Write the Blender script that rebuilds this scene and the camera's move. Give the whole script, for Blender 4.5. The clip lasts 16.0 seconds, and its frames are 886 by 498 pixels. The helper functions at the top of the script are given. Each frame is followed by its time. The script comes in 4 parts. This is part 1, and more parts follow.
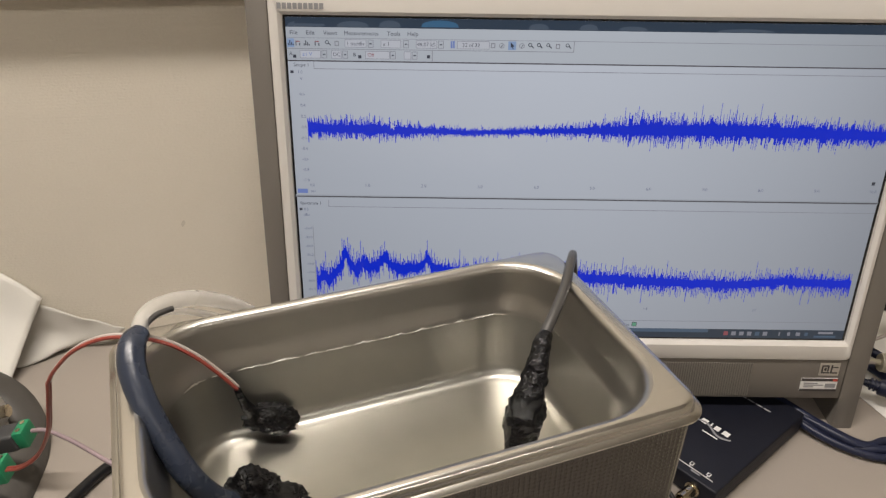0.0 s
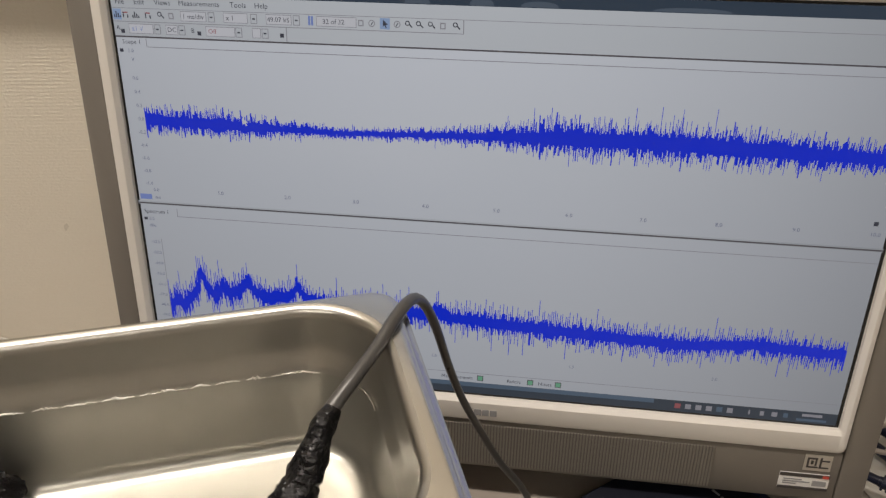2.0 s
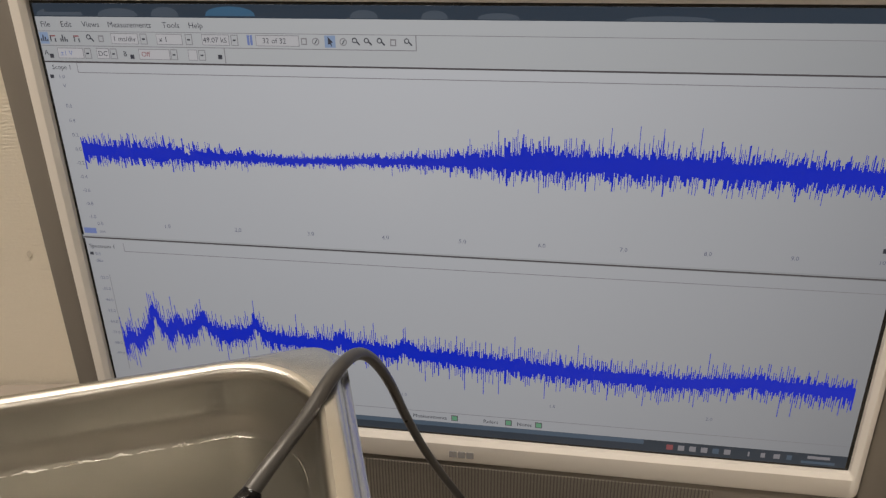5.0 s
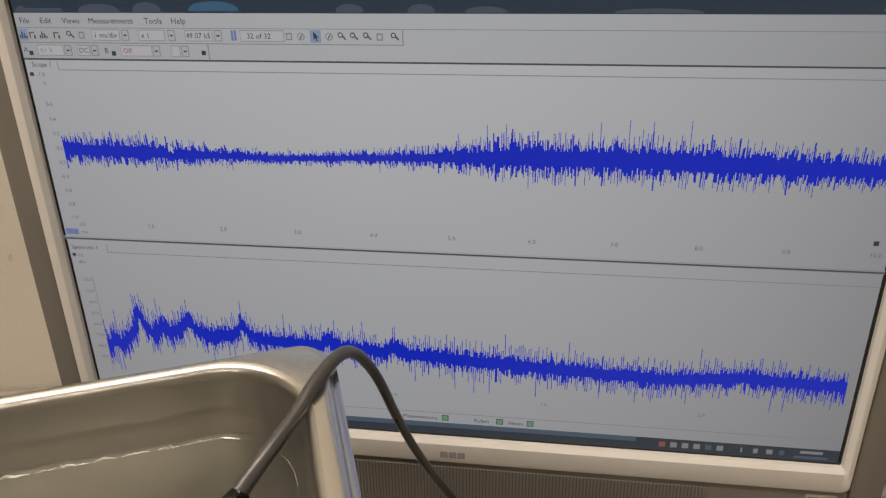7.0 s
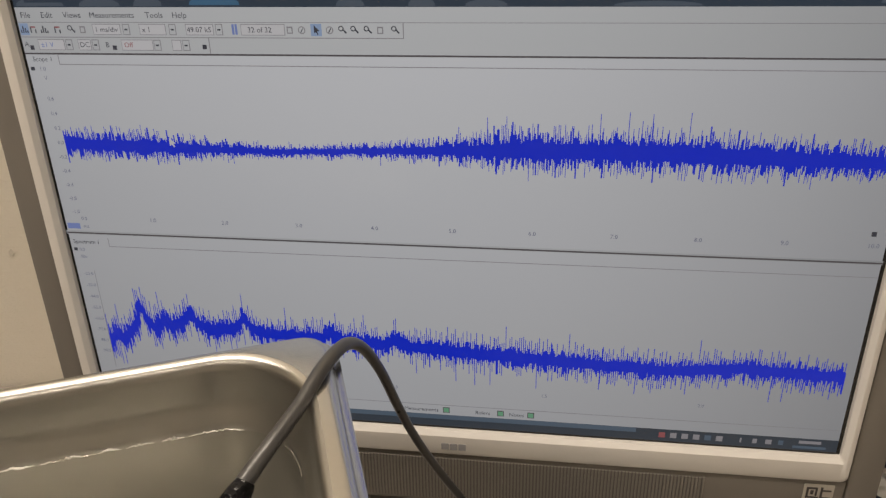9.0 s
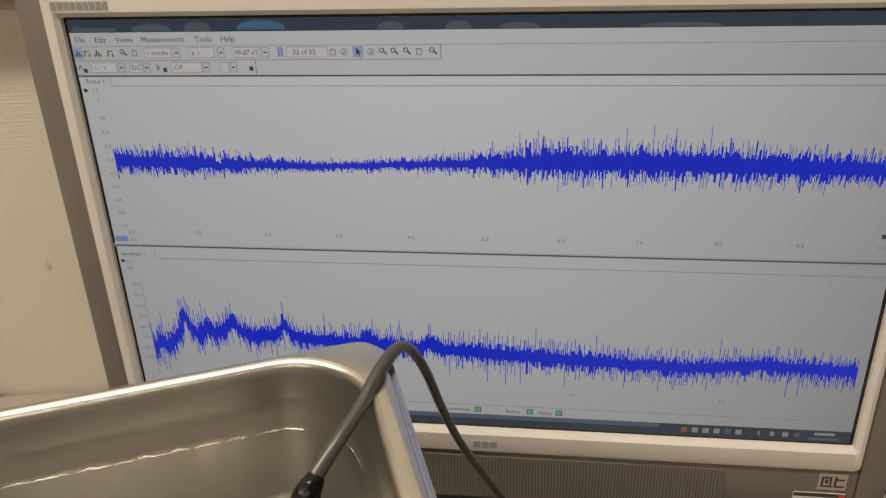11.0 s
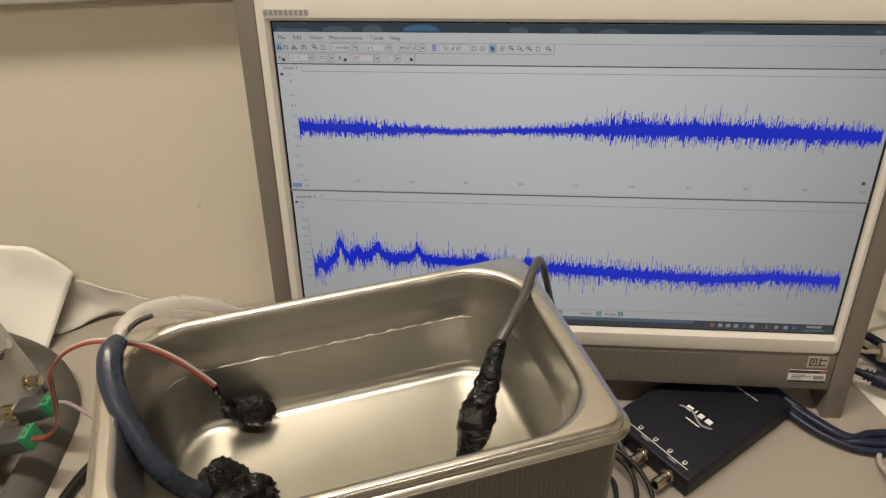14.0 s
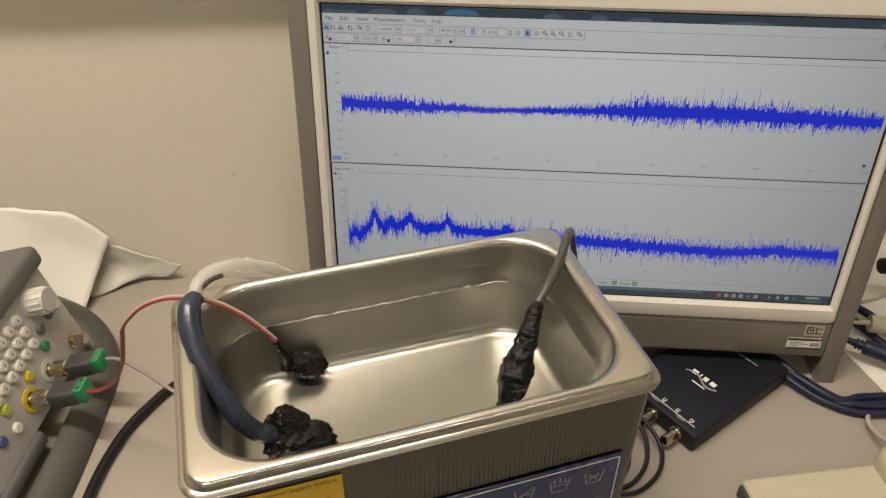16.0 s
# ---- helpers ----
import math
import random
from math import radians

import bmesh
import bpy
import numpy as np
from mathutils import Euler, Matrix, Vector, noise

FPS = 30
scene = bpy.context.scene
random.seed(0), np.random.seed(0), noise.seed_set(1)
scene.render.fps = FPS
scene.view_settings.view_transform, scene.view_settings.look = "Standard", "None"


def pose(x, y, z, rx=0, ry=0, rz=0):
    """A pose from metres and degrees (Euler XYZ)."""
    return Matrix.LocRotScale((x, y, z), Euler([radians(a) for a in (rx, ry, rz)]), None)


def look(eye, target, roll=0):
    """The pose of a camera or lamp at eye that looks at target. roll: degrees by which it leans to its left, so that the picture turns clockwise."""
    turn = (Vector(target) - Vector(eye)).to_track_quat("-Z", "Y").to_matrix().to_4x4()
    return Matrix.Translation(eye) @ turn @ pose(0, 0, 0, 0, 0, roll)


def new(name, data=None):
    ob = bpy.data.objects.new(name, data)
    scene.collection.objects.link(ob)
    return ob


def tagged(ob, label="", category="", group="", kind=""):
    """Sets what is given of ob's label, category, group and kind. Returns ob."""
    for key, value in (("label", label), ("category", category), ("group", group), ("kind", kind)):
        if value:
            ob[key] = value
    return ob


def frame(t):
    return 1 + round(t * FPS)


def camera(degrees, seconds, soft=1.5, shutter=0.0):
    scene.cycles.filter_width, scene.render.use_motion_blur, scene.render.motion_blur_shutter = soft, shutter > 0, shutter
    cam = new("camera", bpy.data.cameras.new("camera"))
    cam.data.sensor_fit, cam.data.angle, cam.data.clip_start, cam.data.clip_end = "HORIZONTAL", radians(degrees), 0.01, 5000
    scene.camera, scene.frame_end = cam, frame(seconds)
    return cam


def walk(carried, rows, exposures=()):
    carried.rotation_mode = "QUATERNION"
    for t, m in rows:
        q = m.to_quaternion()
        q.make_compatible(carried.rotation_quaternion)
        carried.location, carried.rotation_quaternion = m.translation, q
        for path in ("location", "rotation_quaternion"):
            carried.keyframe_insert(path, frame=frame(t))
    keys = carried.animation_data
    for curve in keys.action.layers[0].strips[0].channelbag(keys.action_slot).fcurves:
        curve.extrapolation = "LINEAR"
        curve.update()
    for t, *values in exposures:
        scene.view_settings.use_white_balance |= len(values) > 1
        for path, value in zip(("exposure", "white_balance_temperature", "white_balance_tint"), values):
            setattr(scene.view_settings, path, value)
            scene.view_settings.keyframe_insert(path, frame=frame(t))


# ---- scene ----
cam = camera(59.44, 16.0, 1.3)
PATH = [
    (0, (0.0159, 0.0408, 0.4700), (0.0238, 1.7605, -0.5510), 0.88),
    (0.5, (0.0237, 0.0449, 0.4660), (0.0127, 1.7742, -0.5386), 1.26),
    (1, (0.0596, 0.0746, 0.4544), (0.0120, 1.8104, -0.5378), 1.53),
    (1.5, (0.1079, 0.1166, 0.4302), (-0.0106, 1.8662, -0.5315), 1.53),
    (2, (0.1515, 0.1590, 0.4219), (-0.0748, 1.8754, -0.5794), 0.21),
    (2.5, (0.1726, 0.1869, 0.4202), (-0.1176, 1.8705, -0.6197), -1.19),
    (3, (0.1797, 0.2027, 0.4134), (-0.1657, 1.8722, -0.6323), -2.76),
    (3.5, (0.1795, 0.2047, 0.4150), (-0.1833, 1.8657, -0.6382), -3.06),
    (4, (0.1800, 0.2052, 0.4163), (-0.1778, 1.8728, -0.6284), -2.96),
    (4.5, (0.1804, 0.2077, 0.4207), (-0.1601, 1.8824, -0.6184), -3.19),
    (5, (0.1805, 0.2110, 0.4247), (-0.1141, 1.8983, -0.6079), -2.11),
    (7.5, (0.1784, 0.2142, 0.4187), (-0.0814, 1.9114, -0.6069), -2.08),
    (8, (0.1780, 0.2155, 0.4198), (-0.0814, 1.9066, -0.6161), -2.00),
    (8.5, (0.1786, 0.2141, 0.4187), (-0.0820, 1.9042, -0.6185), -2.25),
    (10.8, (0.1602, 0.1913, 0.4270), (-0.0644, 1.9021, -0.5843), -1.91),
    (11, (0.1575, 0.1890, 0.4332), (-0.0791, 1.8892, -0.5932), -2.70),
    (11.5, (0.1523, 0.1646, 0.4543), (-0.0985, 1.8351, -0.6164), -2.65),
    (12, (0.1364, 0.1415, 0.4768), (-0.0786, 1.7705, -0.6633), -2.14),
    (12.5, (0.1248, 0.1190, 0.4916), (-0.0550, 1.7278, -0.6828), -2.10),
    (13, (0.1110, 0.1049, 0.4982), (-0.0585, 1.7246, -0.6628), -2.22),
    (13.5, (0.0997, 0.0782, 0.5063), (-0.0904, 1.6981, -0.6512), -2.76),
    (14, (0.0773, 0.0474, 0.5197), (-0.0829, 1.6696, -0.6390), -1.61),
    (14.5, (0.0581, 0.0258, 0.5258), (-0.0693, 1.6581, -0.6229), -0.41),
    (15, (0.0523, 0.0162, 0.5366), (-0.0708, 1.6342, -0.6327), -0.21),
    (15.5, (0.0466, 0.0120, 0.5414), (-0.0707, 1.6094, -0.6563), 0.03),
    (16, (0.0401, 0.0070, 0.5410), (-0.0692, 1.5971, -0.6672), 0.30),
]
LOOK = [(0, 0.03, 6100, 13), (1.5, -0.03, 6100, 13), (2.2, -0.10, 6400, 13), (3.5, -0.16, 6500, 13), (5.0, -0.2, 6600, 13), (8.5, -0.18, 6650, 13), (11, -0.13, 6850, 12), (12.5, -0.12, 6750, 11), (14, -0.03, 6750, 10), (16, 0.0, 6750, 10)]
walk(cam, [(t, look(eye, target, roll)) for t, eye, target, roll in PATH], LOOK)

# ---- world and light ----
world = bpy.data.worlds.new("room_air")
scene.world = world
world.use_nodes = True
world.node_tree.nodes["Background"].inputs["Color"].default_value = (1.0, 0.93, 0.82, 1)
world.node_tree.nodes["Background"].inputs["Strength"].default_value = 0.02


def area_lamp(name, m, sx, sy, watts, colour):
    data = bpy.data.lights.new(name, "AREA")
    data.shape, data.size, data.size_y, data.energy, data.color = "RECTANGLE", sx, sy, watts, colour
    ob = new(name, data)
    ob.matrix_world = m
    return ob


WARM = (1.0, 0.895, 0.75)
LAMPS = [(-0.35, 0.16, 27.0), (-0.35, -1.50, 10.0), (1.30, -1.50, 5.0)]
for lx, ly, watts in LAMPS:
    area_lamp("ceiling_tube_light", pose(lx, ly, 1.69), 1.2, 0.09, watts, WARM)


# ---- materials ----
def mat(name):
    m = bpy.data.materials.new(name)
    m.use_nodes = True
    return m, m.node_tree.nodes, m.node_tree.links, m.node_tree.nodes["Principled BSDF"]


def node(nodes, kind, **values):
    n = nodes.new(kind)
    for key, value in values.items():
        n.inputs[key].default_value = value
    return n


def coords(nodes, links, scale=(1, 1, 1)):
    tc = nodes.new("ShaderNodeTexCoord")
    mp = nodes.new("ShaderNodeMapping")
    mp.inputs["Scale"].default_value = scale
    links.new(tc.outputs["Object"], mp.inputs["Vector"])
    return mp.outputs["Vector"]


def surface(name, colour, rough=0.5, metal=0.0, vary=0.06, grain=400.0, stain=12.0, bump=0.0, bump_scale=None,
            stretch=(1, 1, 1), coat=0.0, rough_vary=0.08, spec=0.5, depth=0.001):
    """Colour with fine grain and broad stains, uneven gloss and a fine relief."""
    m, nodes, links, bsdf = mat(name)
    vec = coords(nodes, links, stretch)
    fine = node(nodes, "ShaderNodeTexNoise", Scale=grain, Detail=4.0)
    broad = node(nodes, "ShaderNodeTexNoise", Scale=stain, Detail=5.0, Roughness=0.6)
    links.new(vec, fine.inputs["Vector"])
    links.new(vec, broad.inputs["Vector"])
    add = nodes.new("ShaderNodeMath")
    add.operation = "ADD"
    links.new(fine.outputs["Fac"], add.inputs[0])
    links.new(broad.outputs["Fac"], add.inputs[1])
    ramp = node(nodes, "ShaderNodeMapRange")
    ramp.inputs["From Min"].default_value, ramp.inputs["From Max"].default_value = 0.6, 1.4
    ramp.inputs["To Min"].default_value, ramp.inputs["To Max"].default_value = 1 - vary, 1 + vary
    links.new(add.outputs[0], ramp.inputs["Value"])
    mul = nodes.new("ShaderNodeVectorMath")
    mul.operation = "SCALE"
    mul.inputs[0].default_value = colour
    links.new(ramp.outputs["Result"], mul.inputs["Scale"])
    links.new(mul.outputs["Vector"], bsdf.inputs["Base Color"])
    rr = node(nodes, "ShaderNodeMapRange")
    rr.inputs["From Min"].default_value, rr.inputs["From Max"].default_value = 0.3, 0.7
    rr.inputs["To Min"].default_value, rr.inputs["To Max"].default_value = max(0.02, rough - rough_vary), min(1, rough + rough_vary)
    links.new(broad.outputs["Fac"], rr.inputs["Value"])
    links.new(rr.outputs["Result"], bsdf.inputs["Roughness"])
    bsdf.inputs["Metallic"].default_value = metal
    bsdf.inputs["Coat Weight"].default_value = coat
    bsdf.inputs["Specular IOR Level"].default_value = spec
    if bump:
        bn = node(nodes, "ShaderNodeTexNoise", Scale=bump_scale or grain, Detail=3.0)
        links.new(vec, bn.inputs["Vector"])
        b = node(nodes, "ShaderNodeBump", Strength=bump, Distance=depth)
        links.new(bn.outputs["Fac"], b.inputs["Height"])
        links.new(b.outputs["Normal"], bsdf.inputs["Normal"])
    return m


def glowing(name, colour, strength):
    """A lit part of a display: it gives off light under a glossy cover."""
    m, nodes, links, bsdf = mat(name)
    bsdf.inputs["Base Color"].default_value = (0.012, 0.012, 0.014, 1)
    bsdf.inputs["Roughness"].default_value = 0.30
    bsdf.inputs["Specular IOR Level"].default_value = 0.3
    bsdf.inputs["Emission Color"].default_value = (*colour, 1)
    bsdf.inputs["Emission Strength"].default_value = strength
    m.cycles.emission_sampling = "FRONT" if name == "display_white" else "NONE"
    return m


def wallpaper():
    m, nodes, links, bsdf = mat("woven_wallpaper")
    vec = coords(nodes, links, (1, 1, 1))
    thread = coords(nodes, links, (360, 360, 640))
    n1 = node(nodes, "ShaderNodeTexNoise", Scale=1.0, Detail=2.0, Roughness=0.55, Distortion=0.1)
    links.new(thread, n1.inputs["Vector"])
    fine = coords(nodes, links, (420, 420, 900))
    n2 = node(nodes, "ShaderNodeTexNoise", Scale=1.0, Detail=2.0)
    links.new(fine, n2.inputs["Vector"])
    broad = node(nodes, "ShaderNodeTexNoise", Scale=5.0, Detail=4.0)
    links.new(vec, broad.inputs["Vector"])
    mix = nodes.new("ShaderNodeMix")
    mix.data_type = "RGBA"
    mix.inputs["A"].default_value = (0.72, 0.665, 0.56, 1)
    mix.inputs["B"].default_value = (0.80, 0.75, 0.65, 1)
    s = nodes.new("ShaderNodeMath")
    s.operation = "MULTIPLY_ADD"
    s.inputs[1].default_value = 0.5
    links.new(n1.outputs["Fac"], s.inputs[0])
    links.new(broad.outputs["Fac"], s.inputs[2])
    sub = nodes.new("ShaderNodeMath")
    sub.operation = "SUBTRACT"
    sub.inputs[1].default_value = 0.25
    links.new(s.outputs[0], sub.inputs[0])
    links.new(sub.outputs[0], mix.inputs["Factor"])
    links.new(mix.outputs["Result"], bsdf.inputs["Base Color"])
    sway = coords(nodes, links, (150, 150, 260))
    n3 = node(nodes, "ShaderNodeTexNoise", Scale=1.0, Detail=2.0)
    links.new(sway, n3.inputs["Vector"])
    sep = nodes.new("ShaderNodeSeparateXYZ")
    links.new(vec, sep.inputs[0])
    turn = nodes.new("ShaderNodeMath")
    turn.operation = "MULTIPLY"
    turn.inputs[1].default_value = 2300.0
    links.new(sep.outputs["Z"], turn.inputs[0])
    phase = nodes.new("ShaderNodeMath")
    phase.operation = "MULTIPLY_ADD"
    phase.inputs[1].default_value = 3.5
    links.new(n3.outputs["Fac"], phase.inputs[0])
    links.new(turn.outputs[0], phase.inputs[2])
    rows = nodes.new("ShaderNodeMath")
    rows.operation = "SINE"
    links.new(phase.outputs[0], rows.inputs[0])
    woven = nodes.new("ShaderNodeMath")
    woven.operation = "MULTIPLY"
    links.new(rows.outputs[0], woven.inputs[0])
    links.new(n1.outputs["Fac"], woven.inputs[1])
    h = nodes.new("ShaderNodeMath")
    h.operation = "MULTIPLY_ADD"
    h.inputs[1].default_value = 0.3
    links.new(n2.outputs["Fac"], h.inputs[0])
    soft = nodes.new("ShaderNodeMath")
    soft.operation = "MULTIPLY_ADD"
    soft.inputs[1].default_value = 0.17
    links.new(woven.outputs[0], soft.inputs[0])
    links.new(n1.outputs["Fac"], soft.inputs[2])
    links.new(soft.outputs[0], h.inputs[2])
    b = node(nodes, "ShaderNodeBump", Strength=0.50, Distance=0.0010)
    links.new(h.outputs[0], b.inputs["Height"])
    links.new(b.outputs["Normal"], bsdf.inputs["Normal"])
    bsdf.inputs["Roughness"].default_value = 0.85
    return m


def steel(name, rough, tint=(0.54, 0.525, 0.49), stretch=(30, 600, 600), bump=0.05, dimple=False):
    m, nodes, links, bsdf = mat(name)
    vec = coords(nodes, links, stretch)
    n1 = node(nodes, "ShaderNodeTexNoise", Scale=1.0, Detail=4.0)
    links.new(vec, n1.inputs["Vector"])
    smooth = coords(nodes, links, (1, 1, 1))
    n2 = node(nodes, "ShaderNodeTexNoise", Scale=22.0, Detail=5.0, Roughness=0.6)
    links.new(smooth, n2.inputs["Vector"])
    rr = node(nodes, "ShaderNodeMapRange")
    rr.inputs["From Min"].default_value, rr.inputs["From Max"].default_value = 0.3, 0.7
    rr.inputs["To Min"].default_value, rr.inputs["To Max"].default_value = rough * 0.94, rough * 1.06
    links.new(n2.outputs["Fac"], rr.inputs["Value"])
    links.new(rr.outputs["Result"], bsdf.inputs["Roughness"])
    cr = node(nodes, "ShaderNodeMapRange")
    cr.inputs["From Min"].default_value, cr.inputs["From Max"].default_value = 0.25, 0.75
    cr.inputs["To Min"].default_value, cr.inputs["To Max"].default_value = 0.96, 1.03
    links.new(n1.outputs["Fac"], cr.inputs["Value"])
    sc = nodes.new("ShaderNodeVectorMath")
    sc.operation = "SCALE"
    sc.inputs[0].default_value = tint
    links.new(cr.outputs["Result"], sc.inputs["Scale"])
    links.new(sc.outputs["Vector"], bsdf.inputs["Base Color"])
    bsdf.inputs["Metallic"].default_value = 1.0
    b = node(nodes, "ShaderNodeBump", Strength=bump, Distance=0.0004)
    links.new(n1.outputs["Fac"], b.inputs["Height"])
    last = b
    if dimple:
        grid = coords(nodes, links, (390, 390, 390))
        sep = nodes.new("ShaderNodeSeparateXYZ")
        links.new(grid, sep.inputs[0])
        waves = []
        for axis in ("X", "Z"):
            w = nodes.new("ShaderNodeMath")
            w.operation = "MULTIPLY"
            w.inputs[1].default_value = 3.1416 * 0.95
            links.new(sep.outputs[axis], w.inputs[0])
            c = nodes.new("ShaderNodeMath")
            c.operation = "SINE"
            links.new(w.outputs[0], c.inputs[0])
            waves.append(c)
        pr = nodes.new("ShaderNodeMath")
        pr.operation = "MULTIPLY"
        links.new(waves[0].outputs[0], pr.inputs[0])
        links.new(waves[1].outputs[0], pr.inputs[1])
        b2 = node(nodes, "ShaderNodeBump", Strength=0.7, Distance=0.0005)
        sq = nodes.new("ShaderNodeMath")
        sq.operation = "MULTIPLY"
        links.new(pr.outputs[0], sq.inputs[0])
        links.new(pr.outputs[0], sq.inputs[1])
        links.new(sq.outputs[0], b2.inputs["Height"])
        links.new(b.outputs["Normal"], b2.inputs["Normal"])
        last = b2
    links.new(last.outputs["Normal"], bsdf.inputs["Normal"])
    return m


M_WALL = wallpaper()
M_SCUFF = surface("greyish_scuff", (0.66, 0.61, 0.515), 0.85, vary=0.12, grain=900)
M_PLASTER = surface("painted_plaster", (0.62, 0.58, 0.50), 0.8, vary=0.05, stain=3, bump=0.2, bump_scale=200)
M_CEIL = surface("white_ceiling_board", (0.72, 0.70, 0.66), 0.85, vary=0.04, stain=4)
M_FLOOR = surface("grey_carpet", (0.16, 0.16, 0.17), 0.95, vary=0.2, grain=900, stain=6, bump=0.4, bump_scale=700)
M_DESK = surface("beige_grey_laminate", (0.325, 0.288, 0.252), 0.42, vary=0.035, grain=900, stain=9, bump=0.05, bump_scale=1500)
M_RAIL = surface("grey_painted_rail", (0.36, 0.34, 0.33), 0.4, vary=0.05)
M_RAIL_EDGE = surface("pale_aluminium_edge", (0.75, 0.74, 0.72), 0.3, metal=0.6, vary=0.05)
M_STEEL = steel("satin_stainless_steel", 0.31, tint=(0.47, 0.455, 0.425), stretch=(60, 60, 60), bump=0.0)
M_STEEL_RIM = steel("drawn_stainless_rim", 0.24, bump=0.02, tint=(0.64, 0.62, 0.58))
# casing steel: tint darkened to stand for the dark surroundings it mirrors
M_STEEL_FACE = steel("dimpled_stainless_dark_reflection", 0.24, tint=(0.115, 0.110, 0.103), dimple=True)
M_WHITE = surface("white_bezel_plastic", (0.67, 0.645, 0.61), 0.38, vary=0.025, grain=1500, stain=8, bump=0.03, bump_scale=2500)
M_SILVER = surface("silver_grey_plastic", (0.190, 0.174, 0.155), 0.42, metal=0.25, vary=0.04, grain=1800, stain=7, bump=0.03, bump_scale=2500)
M_SLAT = surface("silver_grille", (0.23, 0.21, 0.185), 0.42, metal=0.25, vary=0.03)
M_GAP = surface("dark_grille_gap", (0.13, 0.12, 0.108), 0.6, vary=0.1)
M_DARK = surface("dark_grey_plastic", (0.05, 0.05, 0.052), 0.5, vary=0.1)
M_NAVY = surface("blue_black_casing", (0.007, 0.008, 0.015), 0.5, vary=0.15, grain=2500, bump=0.12, bump_scale=2500, spec=0.32)
M_MARK = surface("white_print", (0.80, 0.80, 0.78), 0.5, vary=0.03)
M_GREYMARK = surface("grey_print", (0.28, 0.28, 0.29), 0.5, vary=0.03)
M_BRASS = surface("nickel_connector", (0.62, 0.55, 0.42), 0.22, metal=1.0, vary=0.1)
M_BLACK = surface("black_rubber_sheath", (0.010, 0.010, 0.011), 0.38, vary=0.1, spec=0.35)
M_TAR = surface("shiny_black_sealant", (0.004, 0.004, 0.005), 0.10, vary=0.2, grain=300, bump=0.8, bump_scale=260, rough_vary=0.04, depth=0.0028, spec=0.28)
M_GREYCABLE = surface("dark_grey_cable_sheath", (0.060, 0.058, 0.056), 0.34, vary=0.08)
M_BLUETUBE = surface("blue_grey_shrink_tube", (0.028, 0.036, 0.058), 0.28, vary=0.1, stain=60, bump=0.2, bump_scale=180)
M_BLUECABLE = surface("navy_cable_sheath", (0.013, 0.017, 0.042), 0.4, vary=0.08, spec=0.35)
M_WHITEWIRE = surface("white_wire_sheath", (0.44, 0.39, 0.36), 0.35, vary=0.04)
M_CLEAR = surface("milky_tube", (0.78, 0.76, 0.72), 0.3, vary=0.04)
M_CLEAR.node_tree.nodes["Principled BSDF"].inputs["Alpha"].default_value = 0.36
M_REDWIRE = surface("red_wire_sheath", (0.26, 0.05, 0.035), 0.35, vary=0.06)
M_PINKWIRE = surface("pink_grey_wire_sheath", (0.30, 0.23, 0.25), 0.4, vary=0.06)
M_GEN = surface("light_grey_instrument_plastic", (0.50, 0.49, 0.47), 0.45, vary=0.04)
M_GENDARK = surface("grey_rubber_bumper", (0.13, 0.127, 0.126), 0.6, vary=0.06)
M_HANDLE = surface("dark_grey_handle_plastic", (0.085, 0.079, 0.072), 0.55, vary=0.08)
M_KEY = surface("cream_key_plastic", (0.75, 0.73, 0.66), 0.4, vary=0.03)
M_GREEN = surface("green_terminal_plastic", (0.02, 0.22, 0.10), 0.4, vary=0.05)
M_YELLOW = surface("yellow_plastic_ring", (0.62, 0.46, 0.03), 0.45, vary=0.05)
M_YGREEN = surface("yellow_green_key", (0.45, 0.52, 0.08), 0.45, vary=0.04)
M_BLUEKEY = surface("blue_grey_key", (0.07, 0.12, 0.24), 0.45, vary=0.04)
M_CLOTH = surface("white_cotton_cloth", (0.80, 0.78, 0.72), 0.9, vary=0.03, grain=1200, stain=20, bump=0.4, bump_scale=1400)
M_CLOTH2 = surface("grey_white_cotton_cloth", (0.62, 0.60, 0.55), 0.9, vary=0.05, grain=1200, stain=20, bump=0.4, bump_scale=1400)
M_PAPER = surface("white_paper", (0.78, 0.76, 0.72), 0.8, vary=0.02)
M_CREAM = surface("cream_plastic", (0.47, 0.43, 0.325), 0.45, vary=0.04)
M_LABEL = surface("yellow_label", (0.66, 0.44, 0.02), 0.4, vary=0.03)
M_INK = surface("dark_print", (0.05, 0.03, 0.01), 0.5, vary=0.03)
M_PANEL = surface("blue_control_panel_film", (0.02, 0.03, 0.10), 0.3, vary=0.08)
M_STK_W = surface("white_sticker", (0.74, 0.73, 0.72), 0.4, vary=0.02)
M_STK_D = surface("dark_sticker_band", (0.05, 0.045, 0.045), 0.4, vary=0.04)
M_STK_R = surface("red_sticker_mark", (0.50, 0.07, 0.05), 0.4, vary=0.04)
M_STK_S = surface("silver_sticker", (0.50, 0.47, 0.42), 0.3, metal=0.4, vary=0.03)
M_TUBE = glowing("lit_ceiling_diffuser", WARM, 3.0)


